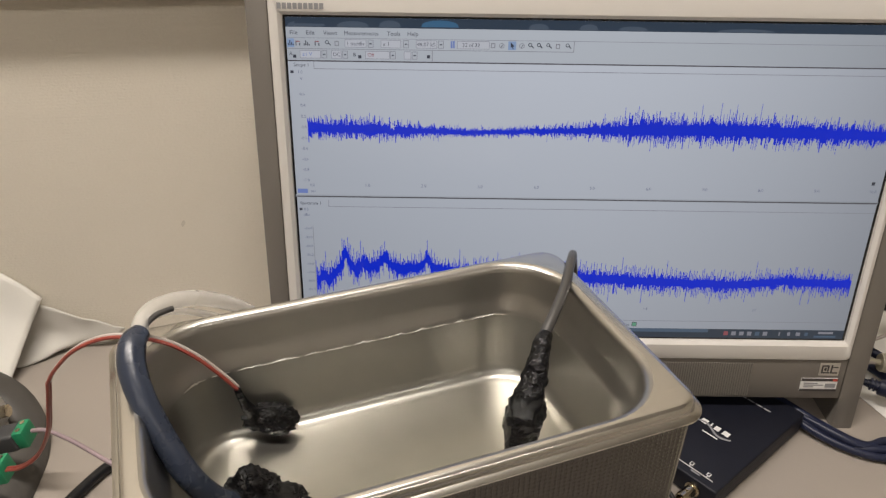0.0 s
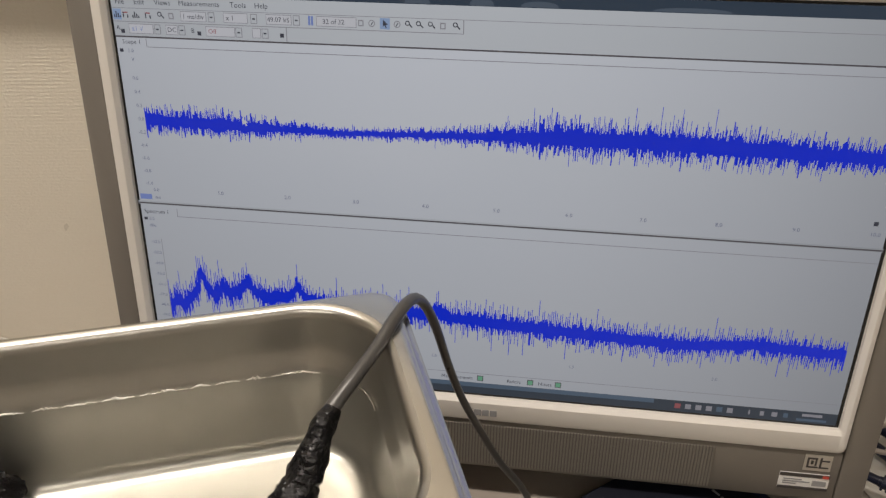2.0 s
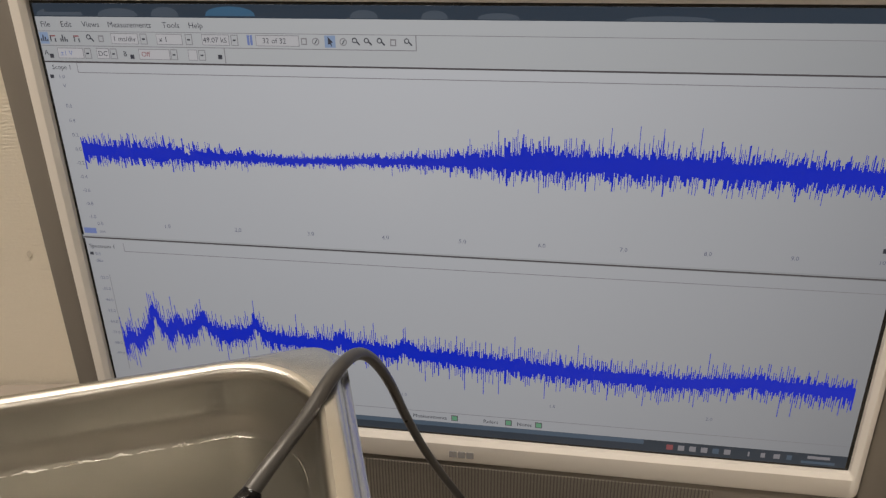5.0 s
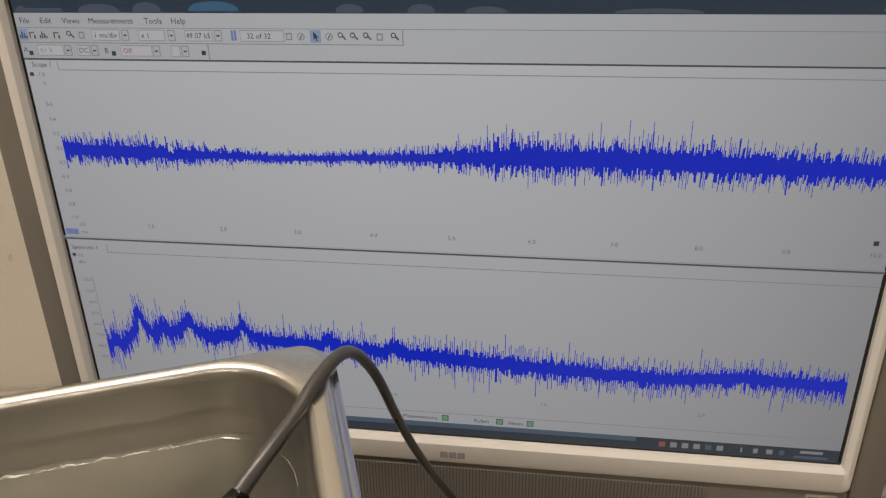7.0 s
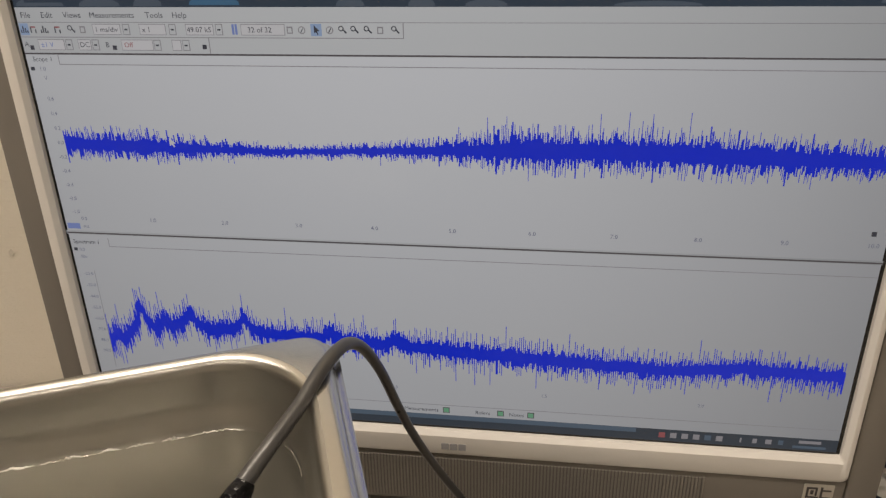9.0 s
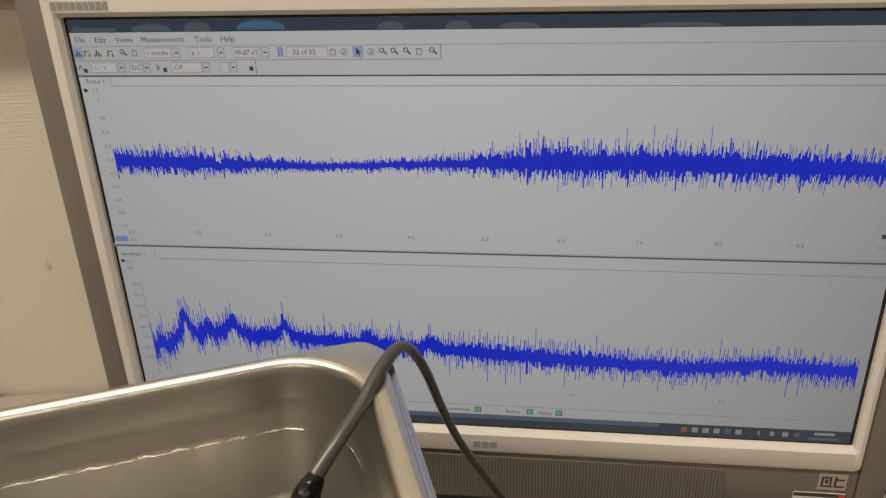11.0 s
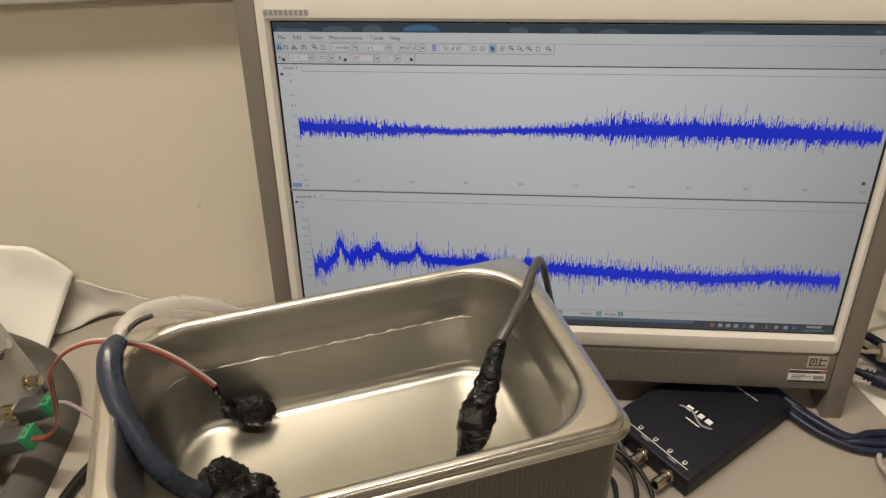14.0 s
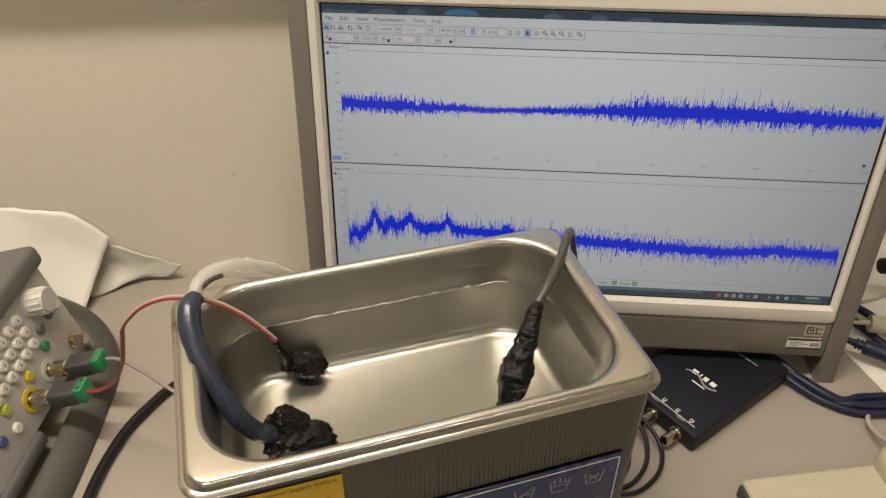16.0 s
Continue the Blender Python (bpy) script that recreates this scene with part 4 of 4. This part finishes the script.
# ---- small lump on the red and white wires ----
small = world_thing("piezo_sensor", "small black sealant lump on red and white wires in the bath", "sensor")
sl = lump((0.0138, 0.0085, 0.0082), pose(-0.0789, 0.3729, 0.1590, 0, 14, 10), 0.36, seed=5.0)
part("lump", sl, M_TAR, small, "small shiny black sealant lump")
part("sleeve", tube([(-0.0932, 0.3638, 0.1880), (-0.0914, 0.3654, 0.1785), (-0.0881, 0.3680, 0.1655)], [0.0018, 0.0024, 0.0040], 14, 6, rough=0.15), M_TAR, small)
for dx, m in ((0.0, M_REDWIRE), (0.0022, M_WHITEWIRE)):
    part("wire", tube([(-0.0932, 0.3638 + dx, 0.1880), (-0.1004, 0.3622 + dx, 0.1990), (-0.1110, 0.3601 + dx, 0.2125), (-0.1236, 0.3574 + dx, 0.2235), (-0.1382, 0.3554 + dx, 0.2285), (-0.1550, 0.3554 + dx, 0.2275), (-0.1730, 0.3575 + dx, 0.2175), (-0.1872, 0.3601 + dx, 0.2025), (-0.1944, 0.3617 + dx, 0.1915)],
                      0.00105, 8), m, small)
for dx, m in ((0.0, M_REDWIRE), (0.0024, M_REDWIRE)):
    part("wire", tube([(-0.1939, 0.3617 + dx, 0.1925), (-0.1998, 0.3658 + dx, 0.1745), (-0.2124, 0.3757 + dx, 0.1425), (-0.2360, 0.3935 + dx, 0.1050), (-0.2585, 0.4062 + dx, 0.0810), (-0.2749, 0.4140 + dx, 0.0700)], 0.0011, 8), m, small)

# ---- the small oscilloscope unit ----
PF, PA = Vector((0.2242, 0.4461, 0)), 40.8
P = pose(PF.x, PF.y, 0, 0, 0, PA)
PL, PW, PH = 0.1345, 0.0850, 0.0200
unit = thing("usb_oscilloscope", P, "flat blue black oscilloscope box with white print, on the desk", "oscilloscope")
part("case", box(0.0, PL, 0.0, PW, 0.0015, PH, 0.0016, 3), M_NAVY, unit)
for fx in (0.012, PL - 0.012):
    for fy in (0.012, PW - 0.012):
        part("foot", lathe([(0.004, 0.0), (0.0045, 0.0016)], 12, Matrix.Translation((fx, fy, 0))), M_BLACK, unit)


def socket(y):
    m = pose(0.0, y, 0.0105, 0, -90, 0)
    s = part("connector", lathe([(0.0062, -0.001), (0.0062, 0.0018), (0.0047, 0.0020), (0.0047, 0.0120), (0.0051, 0.0122), (0.0051, 0.0165), (0.0046, 0.0170), (0.0036, 0.0170), (0.0036, 0.008), (0.0008, 0.008)], 24, m), M_BRASS, unit, "shiny metal connector")
    part("lug", lathe([(0.0010, 0.0045), (0.0010, 0.0062)], 8, m @ pose(0, 0, 0.009, 0, 90, 0)), M_BRASS, s)
    return s


for y in (0.018, 0.044):
    socket(y)


def mark(x0, x1, y0, y1, name="print", material=None, m=None, parent=None):
    bm = box(x0, x1, y0, y1, PH - 0.0002, PH + 0.0002)
    if m is not None:
        bmesh.ops.transform(bm, matrix=m, verts=bm.verts)
    return part(name, bm, material or M_MARK, parent or unit, smooth=False)


# print on the lid: a wordmark as plain shapes, sockets' signs and two rows of bars
mark(0.008, 0.0086, 0.008, 0.074, "print_line")
for y in (0.014, 0.029, 0.044, 0.060):
    mark(0.0105, 0.0140, y - 0.0016, y + 0.0016, "socket_sign")
    mark(0.0112, 0.0133, y - 0.0009, y + 0.0009, "socket_sign", M_NAVY).location.z = 0.0003
    mark(0.0086, 0.0105, y - 0.0003, y + 0.0003, "socket_sign")
for y in (0.022, 0.050):
    mark(0.0055, 0.0070, y - 0.004, y + 0.004, "print_bar", M_GREYMARK)
for k, (a, b) in enumerate(((0.0, 0.0065), (0.0085, 0.0105), (0.0125, 0.018), (0.020, 0.0265))):
    y = 0.053 - a
    mark(0.0588, 0.0640, 0.053 - b + 0.0004, y - 0.0004, "wordmark_shape")
mark(0.0500, 0.0511, 0.031, 0.045, "wordmark_bar")
bm = bmesh.new()
pts = [(0.0560 + 0.0035 * math.sin(math.pi * k / 12 * 2), 0.057 - 0.034 * k / 12) for k in range(13)]
for a, b in zip(pts, pts[1:]):
    bm.faces.new([bm.verts.new((x, y, PH + 0.00025)) for x, y in ((a[0], a[1]), (b[0], b[1]), (b[0] + 0.0022, b[1]), (a[0] + 0.0022, a[1]))])
part("swoosh", bm, M_GREYMARK, unit, smooth=False)
for k in range(4):
    mark(0.113, 0.1146, 0.020 + 0.0075 * k, 0.0262 + 0.0075 * k, "print_bar", M_GREYMARK)


def bnc_plug(name, m, label, parent_group="plugs"):
    ob = thing(name, m, label, "plug", parent_group)
    part("collar", lathe([(0.0058, 0.0), (0.0072, 0.0006), (0.0072, 0.0115), (0.0060, 0.0125), (0.0052, 0.0150)], 20), M_BRASS, ob, "knurled metal collar")
    part("boot", lathe([(0.0058, 0.0145), (0.0062, 0.0160), (0.0058, 0.030), (0.0042, 0.034), (0.0030, 0.042)], 18), M_BLACK, ob, "black rubber boot")
    return ob


# the third socket carries the grey cable's plug
socket(0.070)
bnc_plug("cable_plug", P @ pose(-0.0035, 0.070, 0.0105, 0, -90, 0), "metal plug with a black boot on the oscilloscope box")

# thin black leads looping beside the bath
for k, pts in enumerate((
        [(0.1480, 0.3977, 0.0030), (0.1719, 0.4008, 0.0030), (0.1918, 0.4196, 0.0050), (0.1968, 0.4415, 0.0090), (0.1868, 0.4613, 0.0160), (0.1708, 0.4762, 0.0200)],
        [(0.1480, 0.4037, 0.0030), (0.1659, 0.4067, 0.0030), (0.1809, 0.4236, 0.0060), (0.1848, 0.4444, 0.0110), (0.1778, 0.4633, 0.0160), (0.1618, 0.4771, 0.0160)],
        [(0.1500, 0.4037, 0.0030), (0.1599, 0.4116, 0.0030), (0.1679, 0.4275, 0.0060), (0.1688, 0.4464, 0.0100), (0.1638, 0.4612, 0.0080)])):
    lead = world_thing("thin_lead", "thin black lead curling on the desk beside the bath", "cable", "thin leads")
    part("sheath", tube(pts, 0.0019, 10), M_BLACK, lead)

# ---- cables under and beside the monitor ----
for k in range(4):
    o = 0.0052 * k
    pts = [(0.300 - o * 0.4, 0.592, 0.006), (0.312 + o * 0.2, 0.560, 0.010 + 0.003 * (k % 2)), (0.328 + o * 0.7, 0.533 - o * 0.15, 0.008 + 0.004 * (k // 2)), (0.350 + o, 0.512 - o * 0.2, 0.006 + 0.004 * (k // 2)),
           (0.376 + o * 0.6, 0.500 + o * 0.9, 0.005 + 0.004 * (k % 2)), (0.405, 0.500 + o * 1.1, 0.0055 + 0.003 * (k % 2)), (0.450, 0.512 + o, 0.005), (0.52, 0.545 + o, 0.005), (0.60, 0.60 + o, 0.005)]
    cable = world_thing("signal_cable", "navy blue round cable lying on the desk beside the monitor", "cable", "navy cables")
    part("sheath", tube(pts, 0.0035, 12), M_BLUECABLE, cable)


def cable_with_plug(pts, radius, sheath, plug, plug_r, plug_mat, label, ribs=0):
    """A cable that ends in a moulded plug lying along the two given points."""
    c = world_thing("plugged_cable", label, "cable", "cables behind the monitor")
    a, b = Vector(plug[0]), Vector(plug[1])
    d = (b - a).normalized()
    part("sheath", tube(pts + [tuple(a + d * 0.004)], radius, 12), sheath, c)
    part("strain_relief", tube([a - d * 0.010, a, a + d * 0.002], [radius * 1.15, radius * 1.5, plug_r * 0.8], 14, 4), plug_mat, c)
    for k in range(ribs):
        part("rib", tube([a + d * (-0.008 + 0.0035 * k), a + d * (-0.0065 + 0.0035 * k)], plug_r * 0.75, 14, 2), plug_mat, c)
    part("plug", tube([a, a + d * 0.003, b - d * 0.003, b], [plug_r * 0.8, plug_r, plug_r, plug_r * 0.85], 16, 6), plug_mat, c)
    return c


cable_with_plug([(0.3536, 0.6406, 0.0060), (0.3715, 0.6057, 0.0120), (0.3874, 0.5838, 0.0190), (0.3993, 0.5739, 0.0200)], 0.0032, M_BLUECABLE, ((0.4062, 0.5699, 0.0200), (0.4459, 0.5481, 0.0180)), 0.0075, M_BLUECABLE, "navy cable with a ribbed moulded plug beside the monitor", 3)
cable_with_plug([(0.3667, 0.6606, 0.0100), (0.3865, 0.6257, 0.0180), (0.4034, 0.6037, 0.0220), (0.4153, 0.6018, 0.0220)], 0.0019, M_WHITEWIRE, ((0.4213, 0.6018, 0.0220), (0.4591, 0.5968, 0.0200)), 0.0088, M_CREAM, "thin white cable with a cream plug beside the monitor")
cable_with_plug([(0.6411, 0.7204, 0.0050), (0.5612, 0.6905, 0.0120), (0.5013, 0.6726, 0.0360)], 0.0040, M_BLACK, ((0.4813, 0.6687, 0.0440), (0.4474, 0.6647, 0.0460)), 0.0085, M_BLACK, "black cable with a thick plug behind the monitor")
for pts in ([(0.3568, 0.6905, 0.0050), (0.3966, 0.6456, 0.0070), (0.4194, 0.6127, 0.0090), (0.4411, 0.5808, 0.0060), (0.4807, 0.5461, 0.0050), (0.5599, 0.5214, 0.0050)],
            [(0.3718, 0.7005, 0.0050), (0.4066, 0.6556, 0.0120), (0.4294, 0.6286, 0.0130), (0.4532, 0.6067, 0.0080), (0.5008, 0.5809, 0.0050), (0.5800, 0.5611, 0.0050)]):
    c = world_thing("signal_cable", "navy blue round cable lying on the desk beside the monitor", "cable", "navy cables")
    part("sheath", tube(pts, 0.0042, 12), M_BLUECABLE, c)
loopw = world_thing("cord", "thin white cord curving over the cables", "cable")
part("sheath", tube([(0.3866, 0.6505, 0.0060), (0.4045, 0.6287, 0.0200), (0.4263, 0.6227, 0.0340), (0.4562, 0.6288, 0.0440), (0.5011, 0.6457, 0.0380), (0.5610, 0.6605, 0.0120), (0.6207, 0.6705, 0.0030)], 0.0016, 10), M_WHITEWIRE, loopw)
sheet = world_thing("paper_sheet", "plain white paper sheet lying on the desk", "paper")
bm = bmesh.new()
box(0.0, 0.21, 0.0, 0.297, 0.0006, 0.0012, bm=bm)
ob = part("sheet", bm, M_PAPER, sheet, smooth=False)
sheet.matrix_world = pose(0.4190, 0.5212, 0, 0, 0, 20)

case = thing("plastic_case", pose(0.2536, 0.4100, 0, 0, 0, 12.0), "low cream plastic case with a rounded raised end on the desk", "case")
part("body", box(0.0, 0.130, -0.11, 0.0, 0.001, 0.018, 0.005, 4), M_CREAM, case)
part("end_cap", box(-0.0025, 0.004, -0.105, -0.004, 0.002, 0.015, 0.0015, 2), M_DARK, case, "dark end strip")
part("raised_end", box(0.112, 0.165, -0.115, 0.004, 0.001, 0.040, 0.012, 5), M_CREAM, case)
cord = world_thing("cord", "white cord curling up from the cream case", "cable")
part("sheath", tube([(0.3859, 0.4539, 0.0200), (0.3840, 0.4697, 0.0120), (0.3850, 0.4884, 0.0060), (0.3951, 0.5043, 0.0040), (0.4160, 0.5083, 0.0030), (0.4606, 0.4915, 0.0030)], 0.0022, 10), M_WHITEWIRE, cord)

# ---- power cable beside the bath ----
power = world_thing("power_cable", "thick black power cable lying on the desk beside the bath", "cable")
part("sheath", tube([(-0.1194, 0.5203, 0.0046), (-0.1900, 0.5152, 0.0046), (-0.2361, 0.4901, 0.0046), (-0.2578, 0.4522, 0.0046), (-0.2674, 0.4153, 0.0046), (-0.2688, 0.3656, 0.0046), (-0.2599, 0.3013, 0.0046), (-0.2418, 0.2225, 0.0046), (-0.24, 0.10, 0.0046)], 0.0045, 14), M_BLACK, power)
pink = world_thing("pink_wire", "thin pink grey wire running from the generator behind the bath", "wire")
part("sheath", tube([(-0.2755, 0.4528, 0.0690), (-0.2612, 0.4479, 0.0740), (-0.2337, 0.4311, 0.0800), (-0.2033, 0.4133, 0.0800), (-0.1731, 0.4062, 0.0650), (-0.1585, 0.4159, 0.0300), (-0.1487, 0.4256, 0.0040)], 0.0016, 10), M_PINKWIRE, pink)

# ---- the signal generator ----
GB = Vector((-0.3314, 0.5182, 0.025))
gr, gn = Vector((-0.05, 0.9987, 0)).normalized(), Vector((0.9696, 0.0485, 0.2399)).normalized()
gu = gn.cross(gr).normalized()
GM = Matrix((( gr.x, gu.x, gn.x, GB.x), (gr.y, gu.y, gn.y, GB.y), (gr.z, gu.z, gn.z, GB.z), (0, 0, 0, 1)))
gen = thing("signal_generator", GM, "light grey signal generator with keypad and knob, tilted on its handle", "signal generator")
part("front_panel", box(-0.235, 0.0, 0.0, 0.100, -0.012, 0.0, 0.003, 3), M_GEN, gen)
part("body", box(-0.232, -0.003, 0.003, 0.098, -0.200, -0.0125, 0.004), M_GENDARK, gen)
part("bumper", box(-0.238, 0.006, 0.092, 0.112, -0.035, 0.006, 0.006, 4), M_GENDARK, gen, "grey rubber bumper")
part("bumper", box(-0.238, -0.110, -0.012, 0.002, -0.030, 0.004, 0.004, 3), M_GENDARK, gen, "grey rubber bumper")
knob = part("knob", lathe([(0.0135, 0.0), (0.0135, 0.002), (0.0118, 0.003), (0.0110, 0.017), (0.0100, 0.0185), (0.0, 0.0187)], 28, Matrix.Translation((-0.0335, 0.077, 0.0))), M_GEN, gen, "round grey knob")
for k in range(14):
    a = 2 * math.pi * k / 14
    part("grip_rib", box(-0.0006, 0.0006, -0.0006, 0.0006, 0.004, 0.0165, m=Matrix.Translation((-0.0335 + 0.0115 * math.cos(a), 0.077 + 0.0115 * math.sin(a), 0)) @ pose(0, 0, 0, 0, 0, math.degrees(a))), M_KEY, knob, smooth=False)
for col in range(7):
    for row in range(3):
        key = part("key", lathe([(0.0050, 0.0), (0.0050, 0.0022), (0.0043, 0.0034), (0.0, 0.0036)], 16, Matrix.Translation((-0.0595 - 0.01305 * col, 0.0795 - 0.01315 * row, 0.0))), M_KEY, gen)
        part("key_mark", box(-0.0007, 0.0007, -0.0013, 0.0013, 0.0035, 0.0039, m=Matrix.Translation((-0.0595 - 0.01305 * col, 0.0795 - 0.01315 * row, 0.0))), M_GREYMARK, key, smooth=False)
for x, y, m in ((-0.050, 0.041, M_GREEN), (-0.084, 0.039, M_YELLOW), (-0.123, 0.041, M_YGREEN), (-0.125, 0.022, M_KEY), (-0.144, 0.028, M_BLUEKEY), (-0.062, 0.094, M_GEN), (-0.025, 0.056, M_GENDARK), (-0.043, 0.054, M_GENDARK), (-0.080, 0.094, M_GEN), (-0.012, 0.056, M_KEY)):
    part("button", lathe([(0.0050, 0.0), (0.0048, 0.0022), (0.0038, 0.0032), (0.0, 0.0033)], 16, Matrix.Translation((x, y, 0.0))), m, gen)
for x, y, m in ((-0.062, 0.023, M_GEN), (-0.097, 0.024, M_YELLOW)):
    part("socket_ring", lathe([(0.0105, 0.0), (0.0105, 0.0012), (0.0070, 0.0014)], 24, Matrix.Translation((x, y, 0))), m, gen)
for x, y in ((-0.062, 0.023), (-0.097, 0.024), (-0.019, 0.017)):
    part("socket", lathe([(0.0070, 0.0), (0.0070, 0.002), (0.0050, 0.0024), (0.0050, 0.013), (0.0042, 0.0132)], 20, Matrix.Translation((x, y, 0))), M_BRASS, gen, "metal output socket")
handle = tube([(-0.4228, 0.5377, 0.0620), (-0.3772, 0.5385, 0.0480), (-0.3438, 0.5353, 0.0320), (-0.3234, 0.5201, 0.0160), (-0.3109, 0.4920, 0.0085), (-0.3053, 0.4551, 0.0085), (-0.2994, 0.4003, 0.0085), (-0.2956, 0.3457, 0.0085), (-0.2924, 0.2617, 0.0085)], 0.0160, 18, flat=0.5)
hob = part("handle", handle, M_HANDLE, gen, "grey carrying handle folded under the front")
hob.matrix_parent_inverse = GM.inverted()
# adapters with green screw terminals
for x, y, ups in ((-0.062, 0.023, 0.0), (-0.097, 0.024, 0.0)):
    ad = thing("terminal_adapter", GM @ pose(x, y, 0.006), "black plug adapter with a green screw terminal on the generator", "adapter", "terminal adapters")
    part("collar", lathe([(0.0060, 0.0), (0.0075, 0.001), (0.0075, 0.0125), (0.0062, 0.0140)], 20), M_BRASS, ad, "metal bayonet collar")
    part("shell", box(-0.0085, 0.0085, -0.0075, 0.0075, 0.0140, 0.0400, 0.0025, 3), M_DARK, ad)
    part("terminal", box(-0.0080, 0.0080, -0.0060, 0.0085, 0.0400, 0.0480, 0.0010, 2), M_GREEN, ad, "green screw terminal block")
    for sx in (-0.004, 0.004):
        part("screw", lathe([(0.0019, 0.0085), (0.0019, 0.0090)], 12, pose(sx, 0, 0.044, -90, 0, 0)), M_BRASS, ad)

# ---- white cloths behind the generator ----


def draped(name, rows, material, label, thick=0.0012, seed=1):
    """A sheet through rows of points, gently creased."""
    bm = bmesh.new()
    lines = [spline(r, 8) for r in rows]
    cols = list(zip(*lines))
    fine = [spline(c, 8) for c in cols]
    vs = [[bm.verts.new(q + Vector((0, 0.002, 0.002)) * noise.noise(q * 55 + Vector((seed, 0, 0)))) for q in c] for c in fine]
    for a, b in zip(vs, vs[1:]):
        for k in range(len(a) - 1):
            bm.faces.new((a[k], a[k + 1], b[k + 1], b[k]))
    ob = part(name, bm, material, None)
    mod = ob.modifiers.new("thickness", "SOLIDIFY")
    mod.thickness = thick
    return tagged(ob, label, "cloth")


draped("white_cloth", [
    [(-0.6320, 0.5876, 0.1155), (-0.5372, 0.6025, 0.1188), (-0.4448, 0.6171, 0.1032), (-0.3821, 0.6269, 0.0907), (-0.3505, 0.6319, 0.0608)],
    [(-0.6476, 0.5608, 0.0700), (-0.5457, 0.5763, 0.0850), (-0.4545, 0.6012, 0.0720), (-0.4018, 0.6130, 0.0560), (-0.3613, 0.6157, 0.0360)],
    [(-0.6469, 0.5294, 0.0040), (-0.5453, 0.5447, 0.0040), (-0.4643, 0.5649, 0.0040), (-0.4136, 0.5749, 0.0030), (-0.3710, 0.5780, 0.0030)]], M_CLOTH, "thick white folded cloth standing behind the generator", 0.0025, 2)
draped("grey_cloth", [
    [(-0.4528, 0.6158, 0.0719), (-0.3931, 0.6252, 0.0664), (-0.3439, 0.6330, 0.0467), (-0.3083, 0.6385, 0.0287), (-0.2857, 0.6421, 0.0191)],
    [(-0.4638, 0.6141, 0.0313), (-0.4041, 0.6226, 0.0260), (-0.3555, 0.6311, 0.0188), (-0.3160, 0.6373, 0.0156), (-0.2938, 0.6408, 0.0127)],
    [(-0.4648, 0.5950, 0.0020), (-0.4039, 0.6021, 0.0060), (-0.3694, 0.6061, 0.0020), (-0.3332, 0.6324, 0.0060), (-0.3028, 0.6394, 0.0071)]], M_CLOTH2, "thin greyish cloth with a wavy edge on the desk", 0.0010, 7)
